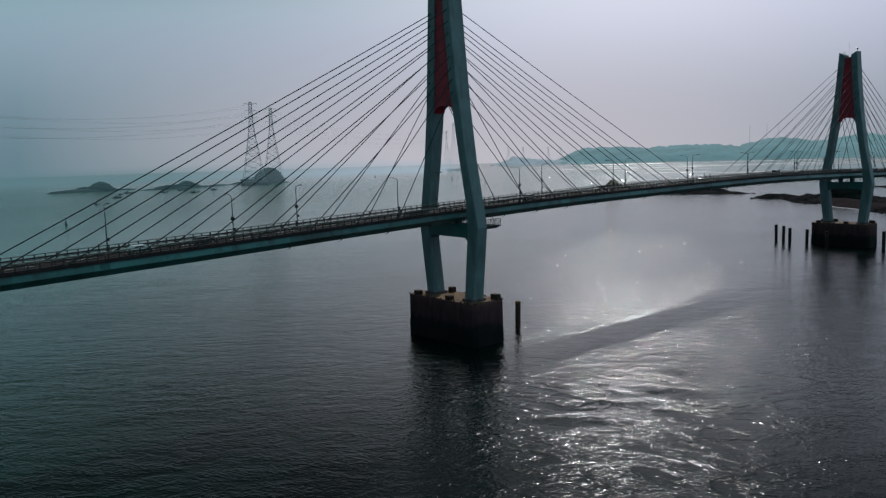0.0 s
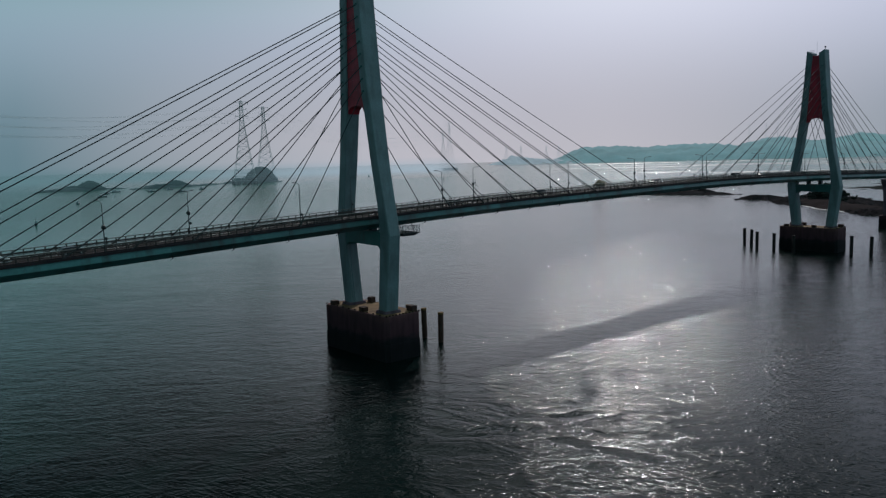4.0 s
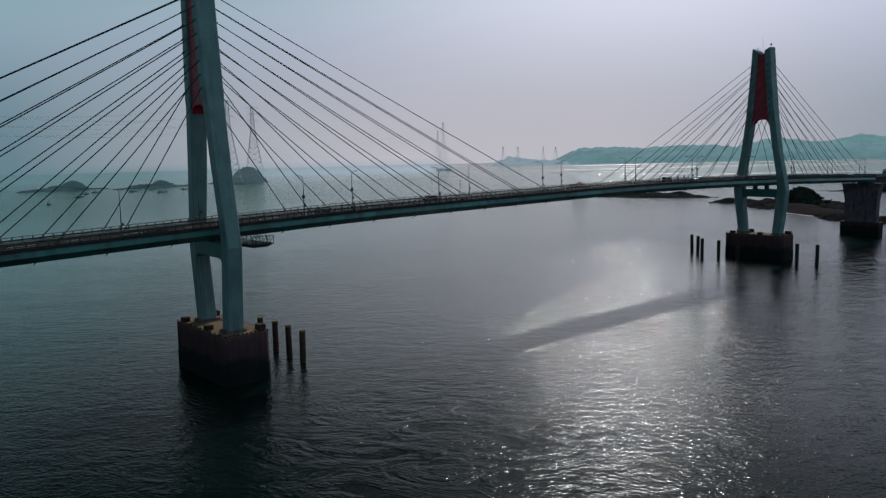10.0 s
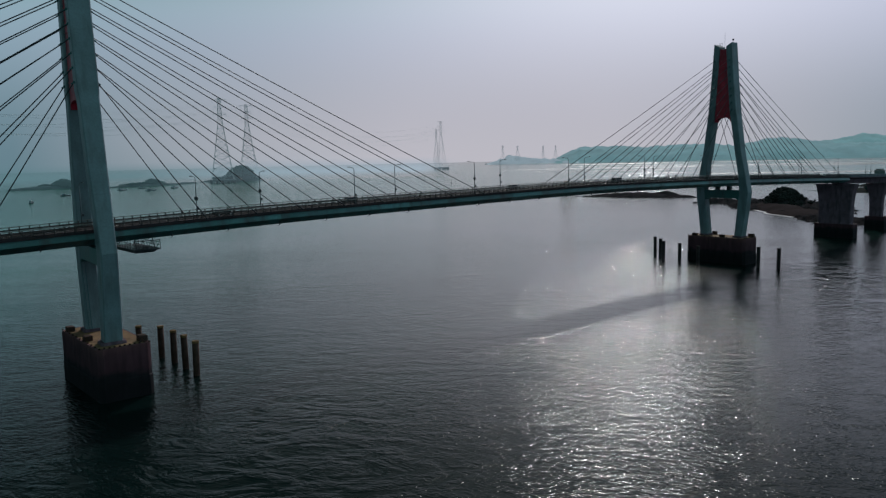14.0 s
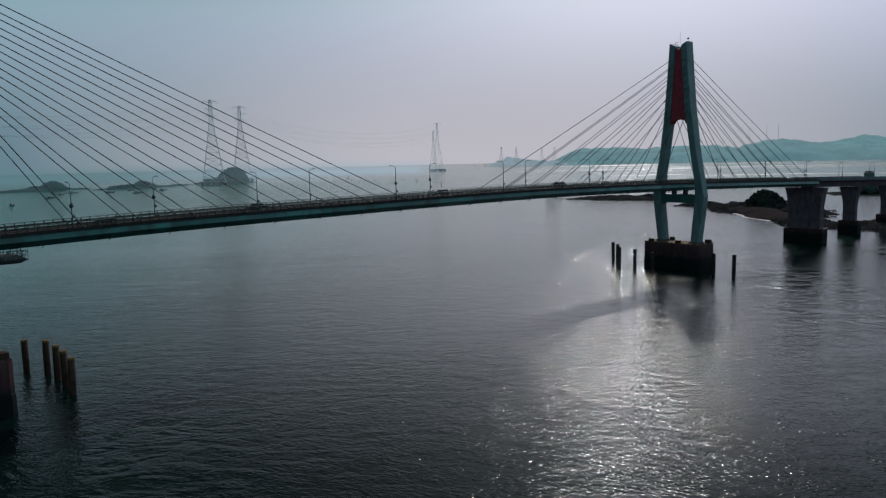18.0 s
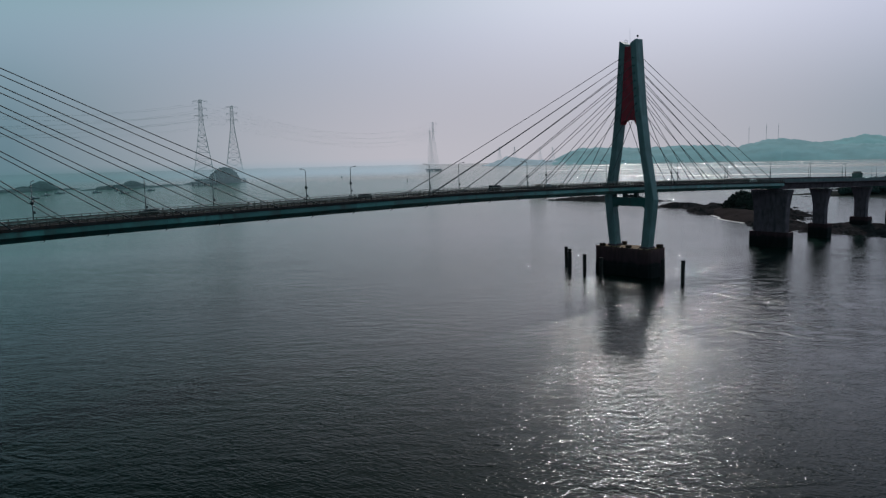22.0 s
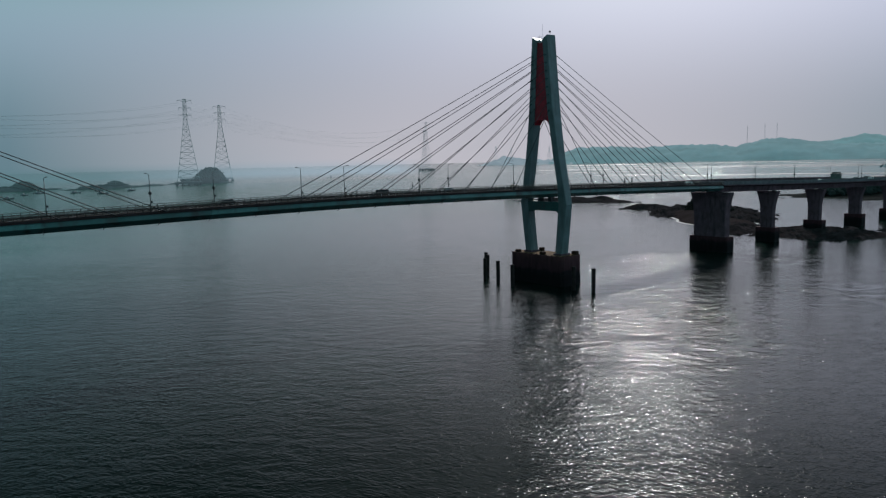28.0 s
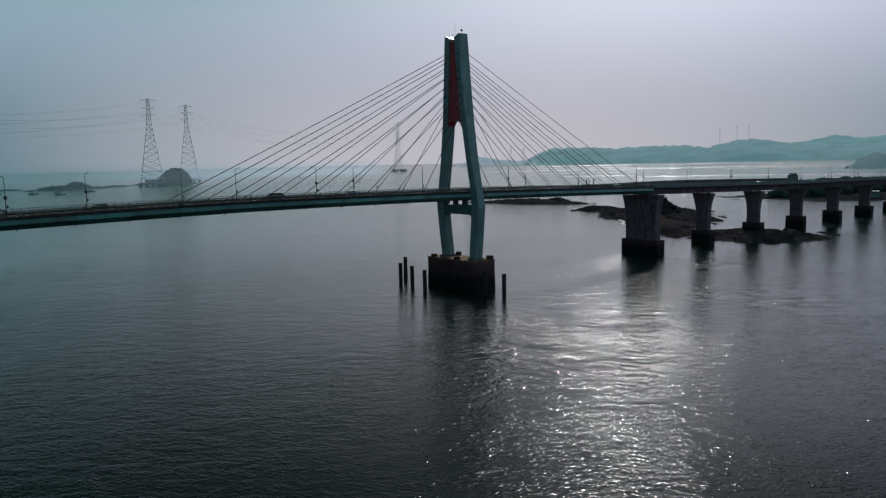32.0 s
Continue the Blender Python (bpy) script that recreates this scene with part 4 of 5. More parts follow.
# mud flats in the bright far water
FLATS = ((1640, 1235, 210, 5, -35), (1750, 1040, 280, 6, -42), (2120, 830, 420, 9, -45), (2250, 1500, 260, 8, -40), (2600, 1150, 380, 11, -48), (1980, 620, 260, 6, -50), (2900, 1700, 300, 10, -40), (1500, 900, 150, 4, -38), (2400, 480, 300, 8, -55))
flat_rnd = random.Random(21)
for _ in range(11):
    a, r = flat_rnd.uniform(50, 72), flat_rnd.uniform(1150, 3000)
    FLATS += ((r * math.sin(radians(a)), r * math.cos(radians(a)) - 170, r * flat_rnd.uniform(0.05, 0.13), r * flat_rnd.uniform(0.0015, 0.0035), -a + flat_rnd.uniform(-6, 6)),)
for fx, fy, fl, fw, fa in FLATS:
    hf = bumps(((fx, fy, fl, fw, fa, 0.9), (fx + 0.3 * fl * math.cos(radians(fa)), fy + 0.3 * fl * math.sin(radians(fa)) + fw, fl * 0.45, fw * 0.7, fa + 3, 0.7)), 0.25, 0.012)
    land("mud_flat", "long thin dark mud flat in bright far water", "mud flat", fx - fl, fx + fl, fy - fl, fy + fl, hf, MUD, 130)

# ---- land where the viaduct comes ashore ----
SHORE = ((905, 55, 185, 85, -32, 6), (903, 122, 78, 26, -68, 9), (1050, -40, 240, 230, 0, 9), (860, -50, 100, 60, 0, 5))
h_sh = bumps(SHORE, 0.9, 0.02)
land("shore", "low wooded shore where the viaduct lands", "shore", 690, 1300, -290, 250, h_sh, material("shore_ground", (0.035, 0.036, 0.035), 0.95, spec=0.0, vary=0.45, scale=0.02, fine=0.3, bump=0.4), 90, kind="structure")
woods("shore_trees", "hazy green trees along the far shore", ((830, 96, 85, 22, -32, 260), (905, 118, 66, 18, -68, 420), (930, 40, 120, 40, -32, 420), (860, -50, 70, 40, 0, 160)), h_sh, 5, 4.0, material("shore_foliage", (0.045, 0.058, 0.058), 1.0, vary=0.2, scale=0.04, fine=0.4, bump=0.4, spec=0.0), 13)
def shore_building(x, y, sx, sy, top, label, rows, tower=0.0):
    """A flat-roofed building down to the ground, with rows of windows and, where asked, a stair tower on the roof."""
    z0 = max(h_sh(x, y), 0.5) - 1
    hs = thing("shore_building", (x, y, z0), label, "building", "buildings on the shore", turn=22)
    hh = top - z0
    part("wall", box(nb(), -sx / 2, sx / 2, -sy / 2, sy / 2, 0, hh), SHORE_WALL, hs)
    part("roof", box(nb(), -sx / 2 - 0.4, sx / 2 + 0.4, -sy / 2 - 0.4, sy / 2 + 0.4, hh, hh + 0.5), DARK, hs)
    if tower:
        part("stair_tower", box(nb(), sx / 2 - 3.6, sx / 2, -sy / 2 + 1, sy / 2 - 1, hh + 0.5, hh + tower), SHORE_WALL, hs)
    k = max(2, round(sx / 3.2))
    for r in range(rows):
        for i in range(k):
            c = -sx / 2 + sx * (i + 0.5) / k
            part("window", box(nb(), c - 0.7, c + 0.7, -sy / 2 - 0.06, -sy / 2 + 0.05, hh - 2.6 - 3.1 * r, hh - 1.2 - 3.1 * r), GLASS, hs)


SHORE_WALL = material("grey_green_render", (0.15, 0.18, 0.18), 0.85, vary=0.2, scale=0.3, fine=2, bump=0.1, dirt=(0.06, 0.06, 0.06), dirt_amount=0.6)
shore_building(879, 172, 11, 10, 17.6, "grey-green flat-roofed block with a stair tower on the shore", 3, 2.0)
shore_building(897, 138, 34, 12, 14.5, "long low grey-green shed among trees on the shore", 1)
shore_building(918, 70, 12, 9, 20.0, "small grey-green flat-roofed building on the shore", 2)
shore_building(795, 62, 16, 8, 6.5, "low grey waterside building under the viaduct", 1)

# breakwater beyond the viaduct
bk = thing("breakwater", (0, 0, 0), "long low dark harbour wall beyond the viaduct", "harbour wall")
WALL = ((833, 414), (915, 403), (1000, 388), (1060, 330), (1110, 270))
for (ax, ay), (bx, by) in zip(WALL, WALL[1:]):
    dv = Vector((bx - ax, by - ay, 0))
    sd = Vector((-dv.y, dv.x, 0)).normalized()
    bm = nb()
    loft(bm, [[Vector((px_, py_, 0)) + sd * o + Vector((0, 0, z)) for o, z in ((-7, -2), (-4, 6), (4, 6), (7, -2))] for px_, py_ in ((ax, ay), (bx, by))])
    part("wall_section", bm, CONCRETE, bk)
for ax, ay in ((838, 413), (850, 411)):
    part("beacon_post", tube(nb(), (ax, ay, 5.5), (ax, ay, 13), 0.9, 0.5, 8), DARK, bk)

# ---- far hills ----
EYE0 = (0.0, -170.0)


def hill_range(name, label, mat, prof, r0, r1, a0, a1, seed, rough):
    """A range along an arc of azimuths (from +y towards +x); prof gives crest heights."""
    bm = nb()
    na, nr = 420, 10
    rows_ = []
    for j in range(nr + 1):
        u = j / nr
        row = []
        for i in range(na + 1):
            a = a0 + (a1 - a0) * i / na
            r = r0 + (r1 - r0) * u
            crest = np.interp(a, [p[0] for p in prof], [p[1] for p in prof])
            x, y = EYE0[0] + r * math.sin(radians(a)), EYE0[1] + r * math.cos(radians(a))
            z = crest * math.sin(math.pi * min(u * 0.62, 1)) ** 0.8 if u > 0 else -2
            z += rough * (3.0 * noise.noise((x * 0.008, y * 0.008, seed)) + 3.4 * noise.noise((x * 0.035, y * 0.035, seed))) * (1 if u > 0 and crest > 8 else 0)
            row.append(bm.verts.new((x, y, z)))
        rows_.append(row)
    for a, b in zip(rows_, rows_[1:]):
        for i in range(na):
            bm.faces.new((a[i], a[i + 1], b[i + 1], b[i]))
    ob = new(name, mesh_of(bm, name, mat, True))
    return tagged(ob, label, "backdrop", kind="structure")


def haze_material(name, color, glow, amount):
    """Far woodland, a plain backdrop; haze is put into colour and a little emission."""
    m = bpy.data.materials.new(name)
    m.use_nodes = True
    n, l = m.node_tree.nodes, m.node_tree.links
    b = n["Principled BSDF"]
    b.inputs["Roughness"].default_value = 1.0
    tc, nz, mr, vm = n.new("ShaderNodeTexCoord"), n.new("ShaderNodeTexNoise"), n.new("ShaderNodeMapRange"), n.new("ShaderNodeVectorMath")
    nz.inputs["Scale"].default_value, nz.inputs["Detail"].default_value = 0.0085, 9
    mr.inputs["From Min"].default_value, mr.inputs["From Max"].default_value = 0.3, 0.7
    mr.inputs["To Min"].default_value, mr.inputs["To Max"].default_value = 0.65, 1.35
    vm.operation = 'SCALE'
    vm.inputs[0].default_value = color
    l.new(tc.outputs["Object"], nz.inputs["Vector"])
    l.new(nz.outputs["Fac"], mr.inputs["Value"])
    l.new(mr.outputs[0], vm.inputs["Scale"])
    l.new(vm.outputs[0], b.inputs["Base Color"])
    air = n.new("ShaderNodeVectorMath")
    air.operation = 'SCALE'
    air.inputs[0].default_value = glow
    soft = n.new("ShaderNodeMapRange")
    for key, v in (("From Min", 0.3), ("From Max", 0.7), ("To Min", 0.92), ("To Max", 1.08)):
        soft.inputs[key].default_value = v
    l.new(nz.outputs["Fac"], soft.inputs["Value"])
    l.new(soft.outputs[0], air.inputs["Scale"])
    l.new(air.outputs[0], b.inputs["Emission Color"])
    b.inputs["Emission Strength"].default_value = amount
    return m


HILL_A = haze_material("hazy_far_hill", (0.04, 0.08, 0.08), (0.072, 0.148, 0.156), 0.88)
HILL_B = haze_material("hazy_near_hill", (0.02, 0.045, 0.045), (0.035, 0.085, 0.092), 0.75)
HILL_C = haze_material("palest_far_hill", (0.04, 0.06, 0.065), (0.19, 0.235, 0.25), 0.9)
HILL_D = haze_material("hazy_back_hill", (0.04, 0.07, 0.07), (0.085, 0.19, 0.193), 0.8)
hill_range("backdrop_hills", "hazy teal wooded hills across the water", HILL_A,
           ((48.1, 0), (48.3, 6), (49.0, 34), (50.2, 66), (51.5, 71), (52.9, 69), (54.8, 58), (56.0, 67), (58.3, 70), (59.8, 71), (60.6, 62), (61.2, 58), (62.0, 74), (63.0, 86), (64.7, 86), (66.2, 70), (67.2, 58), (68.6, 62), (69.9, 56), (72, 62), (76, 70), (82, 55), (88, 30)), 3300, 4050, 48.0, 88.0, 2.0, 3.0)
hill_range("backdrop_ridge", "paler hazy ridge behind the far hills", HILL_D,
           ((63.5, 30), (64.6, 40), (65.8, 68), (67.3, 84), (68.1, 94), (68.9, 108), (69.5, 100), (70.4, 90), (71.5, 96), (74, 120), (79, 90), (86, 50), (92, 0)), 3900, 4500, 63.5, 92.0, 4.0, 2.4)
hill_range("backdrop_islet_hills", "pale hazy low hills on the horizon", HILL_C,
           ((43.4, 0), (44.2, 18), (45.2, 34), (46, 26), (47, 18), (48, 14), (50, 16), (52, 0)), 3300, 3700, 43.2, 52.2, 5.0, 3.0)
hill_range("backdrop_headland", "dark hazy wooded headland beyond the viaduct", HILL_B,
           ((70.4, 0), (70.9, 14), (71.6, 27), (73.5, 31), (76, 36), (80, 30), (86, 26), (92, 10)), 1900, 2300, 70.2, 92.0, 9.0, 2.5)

# sea haze on the horizon: a glowing see-through shell stands in for it
bm = nb()
k = 72
lo = [bm.verts.new((4650 * math.sin(2 * math.pi * i / k), 4650 * math.cos(2 * math.pi * i / k) - 170, -30)) for i in range(k)]
hi = [bm.verts.new((4650 * math.sin(2 * math.pi * i / k), 4650 * math.cos(2 * math.pi * i / k) - 170, 900)) for i in range(k)]
for i in range(k):
    bm.faces.new((lo[i], lo[(i + 1) % k], hi[(i + 1) % k], hi[i]))
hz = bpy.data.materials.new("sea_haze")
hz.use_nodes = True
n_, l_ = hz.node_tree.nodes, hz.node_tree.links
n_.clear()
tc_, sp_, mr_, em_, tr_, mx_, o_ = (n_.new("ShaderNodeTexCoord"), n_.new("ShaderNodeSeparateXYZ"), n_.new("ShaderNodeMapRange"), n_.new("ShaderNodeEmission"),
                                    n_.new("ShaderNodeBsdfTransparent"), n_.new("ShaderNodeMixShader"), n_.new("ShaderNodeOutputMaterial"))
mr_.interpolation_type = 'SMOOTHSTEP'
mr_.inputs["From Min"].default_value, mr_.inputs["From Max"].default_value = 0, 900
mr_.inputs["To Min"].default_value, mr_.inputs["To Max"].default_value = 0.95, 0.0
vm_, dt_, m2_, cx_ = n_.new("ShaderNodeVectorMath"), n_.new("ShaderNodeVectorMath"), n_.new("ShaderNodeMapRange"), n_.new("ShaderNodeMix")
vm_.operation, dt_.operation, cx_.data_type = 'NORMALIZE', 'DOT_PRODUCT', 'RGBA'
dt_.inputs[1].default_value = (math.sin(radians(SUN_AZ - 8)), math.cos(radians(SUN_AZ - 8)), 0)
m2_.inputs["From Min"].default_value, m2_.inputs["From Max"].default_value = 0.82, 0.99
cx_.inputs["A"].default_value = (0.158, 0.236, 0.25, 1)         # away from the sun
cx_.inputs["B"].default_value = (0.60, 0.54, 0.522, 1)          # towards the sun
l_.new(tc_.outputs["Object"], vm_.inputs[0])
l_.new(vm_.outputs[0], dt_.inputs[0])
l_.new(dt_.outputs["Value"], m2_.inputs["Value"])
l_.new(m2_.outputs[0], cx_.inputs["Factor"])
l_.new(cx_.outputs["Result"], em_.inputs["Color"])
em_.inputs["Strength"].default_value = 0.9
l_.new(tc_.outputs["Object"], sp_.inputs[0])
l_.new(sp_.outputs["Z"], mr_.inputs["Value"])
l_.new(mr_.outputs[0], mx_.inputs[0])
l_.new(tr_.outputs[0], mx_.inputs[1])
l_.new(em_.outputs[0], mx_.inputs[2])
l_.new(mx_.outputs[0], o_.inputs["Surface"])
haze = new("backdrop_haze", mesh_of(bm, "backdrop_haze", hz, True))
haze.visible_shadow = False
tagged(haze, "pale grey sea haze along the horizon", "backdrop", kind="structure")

# nearer glowing sheets added as haze over the open water, away from the sun
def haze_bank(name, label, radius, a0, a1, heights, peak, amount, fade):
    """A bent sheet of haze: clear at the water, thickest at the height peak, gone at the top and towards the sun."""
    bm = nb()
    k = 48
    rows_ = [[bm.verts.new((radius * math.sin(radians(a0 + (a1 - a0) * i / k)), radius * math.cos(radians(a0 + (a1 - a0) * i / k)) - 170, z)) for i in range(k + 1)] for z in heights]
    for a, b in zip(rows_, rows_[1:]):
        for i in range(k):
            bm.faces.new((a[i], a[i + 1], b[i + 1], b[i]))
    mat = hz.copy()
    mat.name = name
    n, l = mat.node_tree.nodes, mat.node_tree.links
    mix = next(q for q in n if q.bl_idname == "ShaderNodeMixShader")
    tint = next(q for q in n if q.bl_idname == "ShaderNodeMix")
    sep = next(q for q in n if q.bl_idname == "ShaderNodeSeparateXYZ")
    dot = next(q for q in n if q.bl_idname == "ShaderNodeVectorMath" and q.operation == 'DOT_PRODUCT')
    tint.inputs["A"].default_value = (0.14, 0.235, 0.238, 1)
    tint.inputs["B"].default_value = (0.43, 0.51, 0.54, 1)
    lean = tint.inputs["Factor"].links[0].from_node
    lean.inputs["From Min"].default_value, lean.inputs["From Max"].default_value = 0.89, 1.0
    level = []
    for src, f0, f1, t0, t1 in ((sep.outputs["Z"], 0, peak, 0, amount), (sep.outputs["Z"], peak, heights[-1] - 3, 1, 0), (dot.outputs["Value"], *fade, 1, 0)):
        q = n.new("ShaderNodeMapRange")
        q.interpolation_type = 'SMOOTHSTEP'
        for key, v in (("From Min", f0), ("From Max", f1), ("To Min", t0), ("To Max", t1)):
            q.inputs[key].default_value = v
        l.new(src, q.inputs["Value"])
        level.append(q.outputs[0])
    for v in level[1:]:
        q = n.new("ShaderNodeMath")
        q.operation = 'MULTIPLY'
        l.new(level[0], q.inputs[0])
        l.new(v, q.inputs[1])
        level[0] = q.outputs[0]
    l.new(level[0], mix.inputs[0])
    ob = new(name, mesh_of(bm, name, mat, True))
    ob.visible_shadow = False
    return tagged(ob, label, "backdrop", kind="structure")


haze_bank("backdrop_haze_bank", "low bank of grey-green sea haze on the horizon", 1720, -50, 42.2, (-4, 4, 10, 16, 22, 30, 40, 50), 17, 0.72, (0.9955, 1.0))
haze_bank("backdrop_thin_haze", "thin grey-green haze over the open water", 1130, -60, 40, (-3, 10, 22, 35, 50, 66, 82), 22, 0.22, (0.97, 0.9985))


# ---- power pylons ----
def pylon(x, y, h, base, turn, label, thick=0.5, pad=None, levels=11, steel=PYLON):
    py = thing("power_pylon", (x, y, 0), label, "pylon", "power pylons over the water", turn=turn)

    def half(z):
        u = z / h
        return base / 2 * (max(0.17, (1 - u / 0.74) ** 1.12 * 0.83 + 0.17) if u < 0.74 else 0.17 - 0.05 * (u - 0.74) / 0.26)
    zs = [h * 0.985 * (1 - (1 - i / levels) ** 1.25) for i in range(levels + 1)]
    for sx in (-1, 1):
        for sy in (-1, 1):
            bm = nb()
            pts = [(sx * half(z), sy * half(z), z + 3) for z in zs]
            hose(bm, pts, thick, 4)
            part("leg", bm, steel, py)
    bm = nb()
    for a, b in zip(zs, zs[1:]):
        ha, hb = half(a), half(b)
        for ax in (0, 1):
            for s in (-1, 1):
                def P(u, z, hh):
                    return (u * hh, s * hh, z + 3) if ax == 0 else (s * hh, u * hh, z + 3)
                tube(bm, P(-1, a, ha), P(1, b, hb), thick * 0.5, thick * 0.5, 4)
                tube(bm, P(1, a, ha), P(-1, b, hb), thick * 0.5, thick * 0.5, 4)
                tube(bm, P(-1, b, hb), P(1, b, hb), thick * 0.5, thick * 0.5, 4)
    part("bracing", bm, steel, py, kind="stuff")
    bm = nb()
    tube(bm, (0, 0, h * 0.97), (0, 0, h * 1.012), thick * 1.2, thick, 5)
    part("peak", bm, steel, py)
    arms = []
    for zz, w in ((0.985, 0.08), (0.90, 0.068), (0.815, 0.075)):
        z = h * zz
        L = h * w
        am = nb()
        for s in (-1, 1):
            tube(am, (0, 0, z - h * 0.012), (s * L, 0, z + h * 0.006), thick * 0.8, thick * 0.6, 4)
            tube(am, (0, 0, z + h * 0.012), (s * L, 0, z + h * 0.006), thick * 0.8, thick * 0.6, 4)
            tube(am, (s * L, 0, z), (s * L, 0, z - h * 0.025), thick * 0.6, thick * 0.6, 4)
            arms.append((s * L, z - h * 0.025))
        part("cross_arm", am, steel, py)
    for sx in (-1, 1):
        for sy in (-1, 1):
            bm = nb()
            tube(bm, (sx * half(0), sy * half(0), -3), (sx * half(0), sy * half(0), 3.5), 2.2, 2.0, 8)
            part("footing", bm, FAR_ROCK, py)
    if pad:
        bm = nb()
        loft(bm, [rect(-pad / 2, pad / 2, -pad / 2, pad / 2, 4.2, 2), rect(-pad / 2, pad / 2, -pad / 2, pad / 2, 6.6, 2)])
        part("platform", bm, FAR_ROCK, py)
        for i in range(5):
            for sy in (-1, 1):
                part("platform_pile", tube(nb(), (pad * (i / 4 - 0.5) * 0.92, sy * pad * 0.45, -3), (pad * (i / 4 - 0.5) * 0.92, sy * pad * 0.45, 4.3), 1.5, 1.5, 8), FAR_ROCK, py)
    return arms


ARM_TURN = -22.0
PYL = ((624.7, 1290.2, 165, 44, 0.36, 50), (796.1, 1517.5, 172, 44, 0.36, 46), (1567.9, 1721.0, 152, 30, 0.17, 40), (1742, 1950, 136.5, 25, 0.17, None))
ARM = {}
for i, (x, y, h, b, th, pad) in enumerate(PYL):
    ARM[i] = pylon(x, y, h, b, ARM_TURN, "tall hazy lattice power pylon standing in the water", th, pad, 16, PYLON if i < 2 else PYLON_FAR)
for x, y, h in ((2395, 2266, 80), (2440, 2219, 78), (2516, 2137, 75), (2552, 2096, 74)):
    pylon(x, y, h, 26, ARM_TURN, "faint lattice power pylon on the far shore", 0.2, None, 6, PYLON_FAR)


def wires(a, b, arms_a, arms_b, r=0.1, sag=42):
    d = Vector((b[0] - a[0], b[1] - a[1], 0))
    side = Vector((math.cos(radians(ARM_TURN)), math.sin(radians(ARM_TURN)), 0))
    for (oa, za), (ob_, zb) in zip(arms_a, arms_b):
        w = thing("power_line", (a[0], a[1], 0), "thin hazy overhead power line between pylons", "power line", "overhead power lines")
        bm = nb()
        pts = []
        for j in range(17):
            u = j / 16
            pts.append(d * u + side * (oa + (ob_ - oa) * u) + Vector((0, 0, za + (zb - za) * u - sag * 4 * u * (1 - u))))
        hose(bm, pts, r, 4)
        part("wire", bm, PYLON, w)


wires(PYL[0], PYL[2], ARM[0], ARM[2], 0.065)
wires(PYL[1], PYL[3], ARM[1], ARM[3], 0.065)
wires(PYL[0], (-318, 859), ARM[0], ARM[0])
wires(PYL[1], (-147, 1086), ARM[1], ARM[1])

# masts on the far hills
for a, r, h, g in ((61.85, 3900, 130, 70), (62.95, 3900, 120, 84), (63.7, 3900, 130, 78)):
    x, y = EYE0[0] + r * math.sin(radians(a)), EYE0[1] + r * math.cos(radians(a))
    ms = thing("hill_mast", (x, y, g - 20), "faint thin mast on the far hills", "mast", "masts on the hills")
    part("shaft", tube(nb(), (0, 0, 0), (0, 0, h * 0.8), 0.8, 0.5, 5), PYLON, ms)
    bm = nb()
    tube(bm, (-5, 0, h * 0.7), (5, 0, h * 0.7), 0.6, 0.6, 4)
    part("cross_arm", bm, PYLON, ms)


# ---- boats, buoys ----
def boat(x, y, turn, ln, label, cabin=True, mast=True):
    b = thing("fishing_boat", (x, y, 0), label, "boat", "moored fishing boats", turn=turn)
    w = ln * 0.28
    secs = []
    for u, ww, zk, zg in ((-0.5, 0.75, -0.2, 1.1), (-0.25, 1.0, -0.4, 1.0), (0.1, 1.0, -0.4, 1.1), (0.35, 0.65, -0.3, 1.4), (0.5, 0.08, 0.4, 1.9)):
        X = u * ln
        secs.append([(X, -w / 2 * ww, zg), (X, -w / 2 * ww * 0.7, zk), (X, w / 2 * ww * 0.7, zk), (X, w / 2 * ww, zg)])
    part("hull", loft(nb(), secs), BOAT_DARK, b)
    bm = nb()
    box(bm, -ln * 0.46, ln * 0.3, -w * 0.42, w * 0.42, 1.0, 1.12)
    part("deck", bm, BOAT, b)
    if cabin:
        bm = nb()
        box(bm, -ln * 0.32, -ln * 0.05, -w * 0.3, w * 0.3, 1.1, 3.4, 0.12)
        cb = part("cabin", bm, BOAT, b, "pale wheelhouse")
        for s in (-1, 1):
            bm = nb()
            box(bm, -ln * 0.28, -ln * 0.08, s * w * 0.3 - 0.02, s * w * 0.3 + 0.02, 2.2, 2.9)
            part("window", bm, GLASS, cb)
    if mast:
        part("mast", tube(nb(), (ln * 0.05, 0, 1.1), (ln * 0.05, 0, 6.5), 0.12, 0.08, 6), DARK, b)


for x, y, t_, ln in ((258, 1010, 20, 15), (176, 840, 60, 13), (334, 1183, 15, 18), (376, 1131, 25, 19), (394, 1053, 10, 17), (461, 1127, 30, 18), (1043, 1445, 70, 12), (425, 1180, 5, 14), (300, 1120, 35, 13), (52, 520, 80, 8)):
    boat(x, y, t_, ln, "small moored fishing boat with a pale wheelhouse on calm water")
for x, y in ((790, 790), (905, 1000)):
    bc = thing("channel_buoy", (x, y, 0), "dark channel marker buoy with a thin mast", "buoy", "channel buoys")
    part("float", loft(nb(), [[(r * math.cos(a), r * math.sin(a), z) for a in (2 * math.pi * i / 10 for i in range(10))] for z, r in ((-0.5, 1.2), (0.8, 1.3), (1.1, 0.5))]), DARK, bc)
    part("mast", tube(nb(), (0, 0, 1.0), (0, 0, 5.5), 0.25, 0.15, 6), DARK, bc)
    bm = nb()
    box(bm, -0.6, 0.6, -0.6, 0.6, 4.2, 5.4, 0.1)
    part("top_mark", bm, DARK, bc)


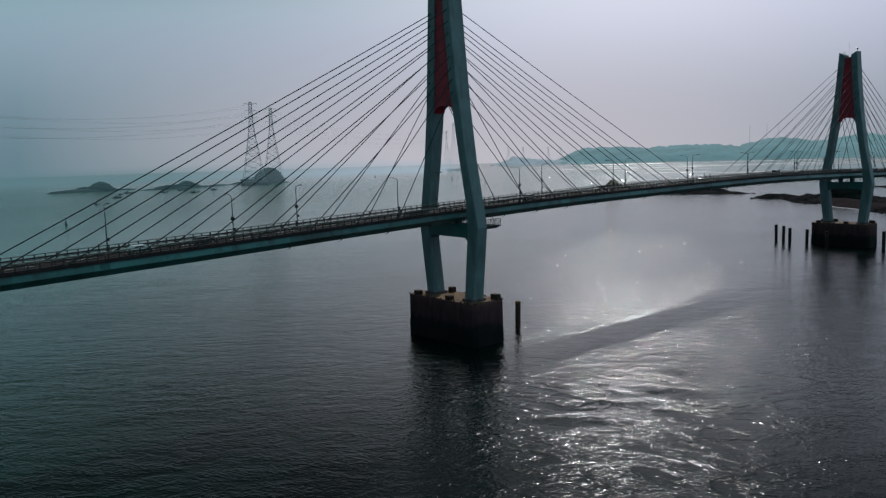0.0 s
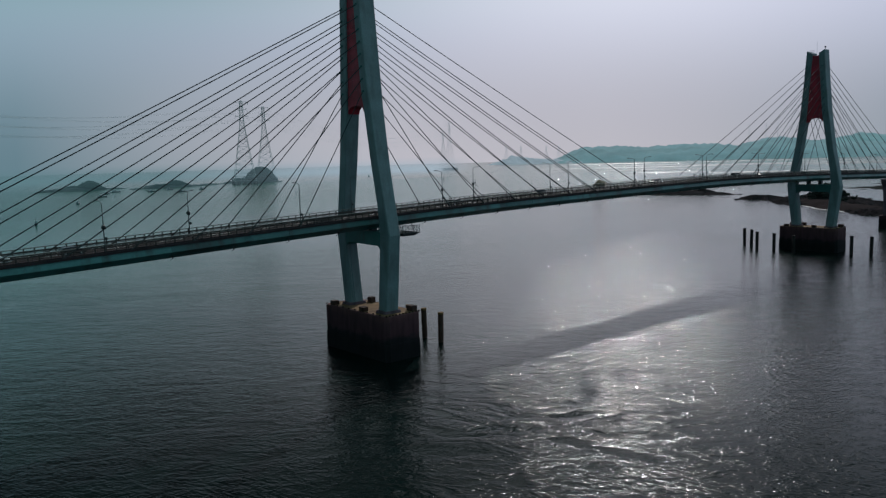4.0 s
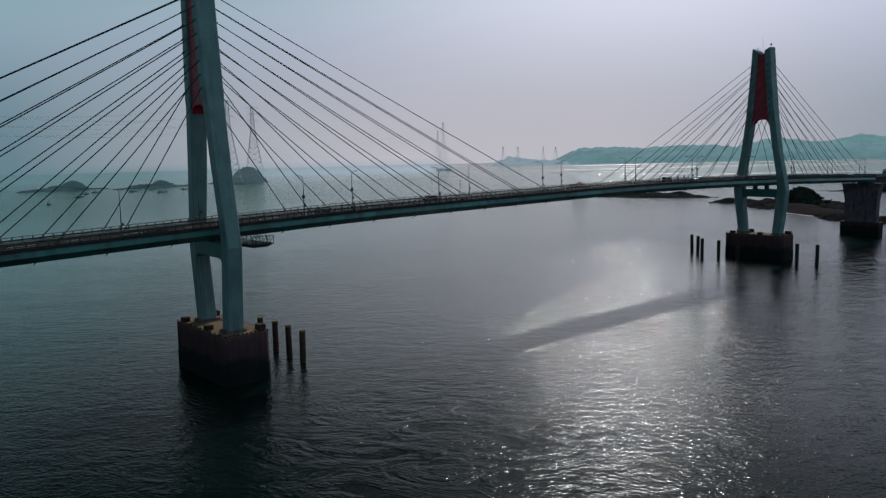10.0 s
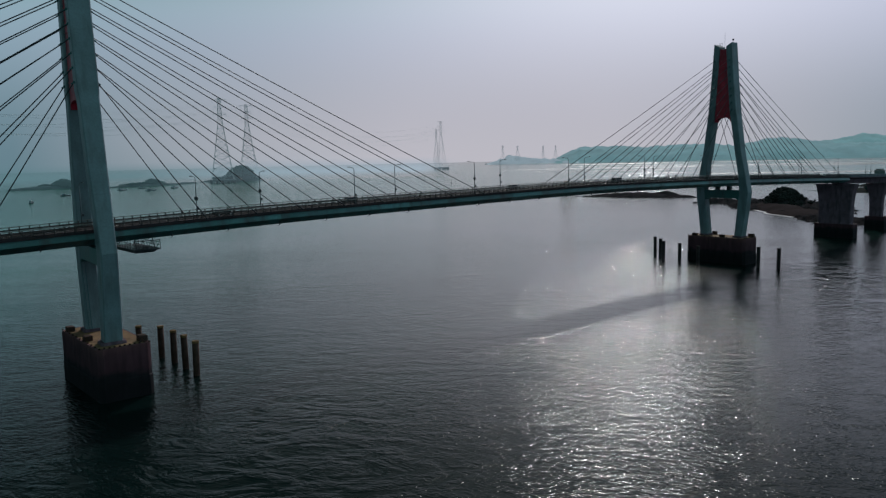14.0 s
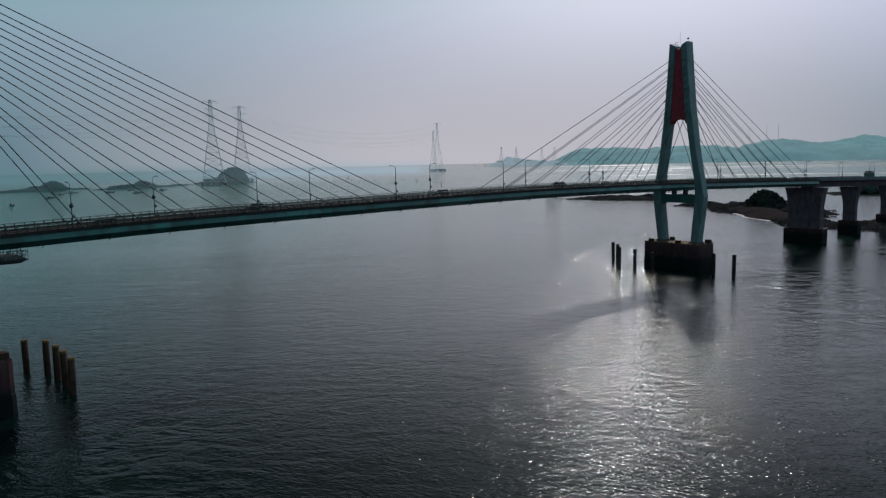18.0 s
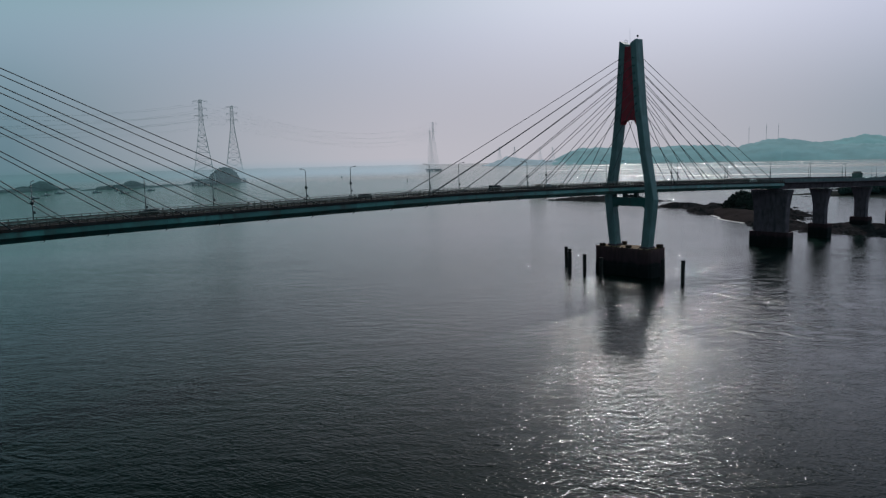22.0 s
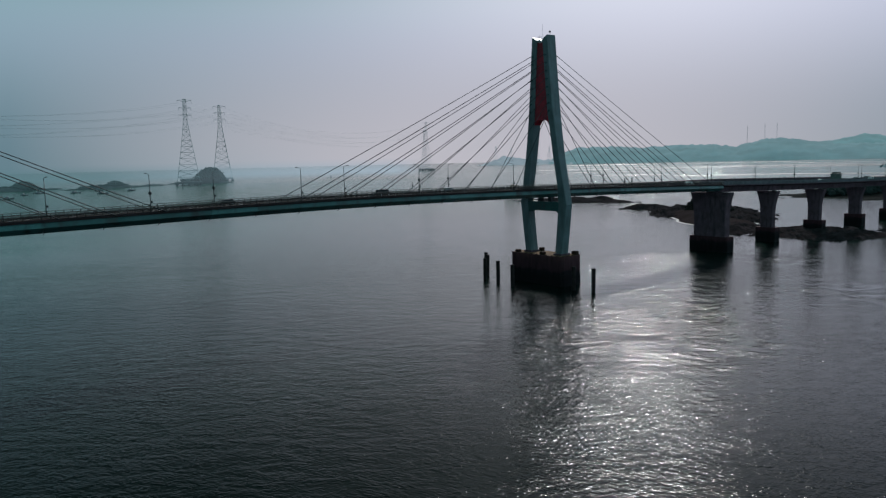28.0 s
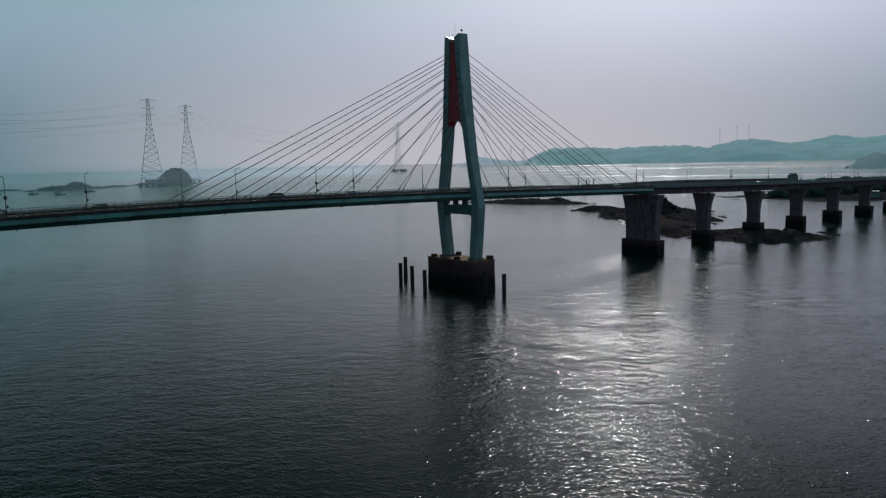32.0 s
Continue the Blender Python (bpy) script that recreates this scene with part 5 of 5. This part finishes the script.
# ---- cars on the bridge ----
def car(x, lane, paint, label, van=False):
    """A car at rest in its lane; the near lane runs towards the shore."""
    y = middle(x) + lane
    sl = math.degrees(math.atan((grade(x + 1) - grade(x - 1)) / 2))
    c = thing("car", (x, y, grade(x) + 2.565), label, "car", "cars on the bridge")
    c.matrix_basis = pose(x, y, grade(x) + 2.565, 0, -sl, 0 if lane < 0 else 180)
    H = 1.95 if van else 1.48
    side = [(-2.2, 0.35), (2.2, 0.35), (2.25, 0.7), (1.3 if not van else 1.9, 0.95), (0.6 if not van else 1.2, H), (-1.5 if not van else -2.15, H), (-2.15, 1.0)]
    bm = nb()
    loft(bm, [[(px_, w, pz_) if pz_ < 1.05 else (px_, w * 0.88, pz_) for px_, pz_ in side] for w in (-0.88, 0.88)])
    bmesh.ops.bevel(bm, geom=list(bm.edges), offset=0.06, segments=1, affect='EDGES')
    part("body", bm, paint, c)
    for s in (-1, 1):
        bm = nb()
        box(bm, -1.3, 0.5, s * 0.815 - 0.02, s * 0.815 + 0.02, 1.02, H - 0.14)
        part("side_window", bm, GLASS, c)
    bm = nb()
    x_top, x_low = (0.6, 1.3) if not van else (1.2, 1.9)
    loft(bm, [[(x_low + 0.03, -0.72, 0.98), (x_low + 0.03, 0.72, 0.98), (x_low + 0.06, 0.72, 1.0), (x_low + 0.06, -0.72, 1.0)], [(x_top + 0.05, -0.66, H - 0.1), (x_top + 0.05, 0.66, H - 0.1), (x_top + 0.08, 0.66, H - 0.08), (x_top + 0.08, -0.66, H - 0.08)]])
    part("windscreen", bm, GLASS, c)
    for wx in (-1.35, 1.35):
        for s in (-1, 1):
            bm = nb()
            tube(bm, (wx, s * 0.7, 0.33), (wx, s * 0.92, 0.33), 0.33, 0.33, 14)
            wh = part("wheel", bm, DARK, c)
            bm = nb()
            tube(bm, (wx, s * 0.9, 0.33), (wx, s * 0.935, 0.33), 0.2, 0.2, 10)
            part("rim", bm, GALV, wh)
    for s in (-1, 1):
        bm = nb()
        box(bm, 2.18, 2.26, s * 0.62 - 0.16, s * 0.62 + 0.16, 0.6, 0.74)
        part("headlight", bm, LAMPGLASS, c)


CAR_DARK = material("black_car_paint", (0.02, 0.02, 0.024), 0.25, vary=0.05, bump=0)
CAR_WHITE = material("white_car_paint", (0.75, 0.76, 0.76), 0.3, vary=0.05, bump=0)
CAR_GREY = material("grey_car_paint", (0.22, 0.23, 0.25), 0.3, vary=0.05, bump=0)
for x, lane, paint, name, van in ((-78, -2.1, CAR_WHITE, "white", False), (-66, -2.1, CAR_DARK, "black", False), (26, -2.1, CAR_DARK, "black", False), (62, 2.1, CAR_DARK, "black", False),
                                  (121, 2.1, CAR_DARK, "dark", False), (168, -2.1, CAR_DARK, "dark", True), (196, 2.1, CAR_GREY, "grey", False), (330, -2.1, CAR_WHITE, "white", False), (455, -2.3, CAR_WHITE, "white", False), (520, -2.3, CAR_WHITE, "white", True)):
    car(x, lane, paint, name + (" van" if van else " saloon car") + " driving on the bridge road", van)
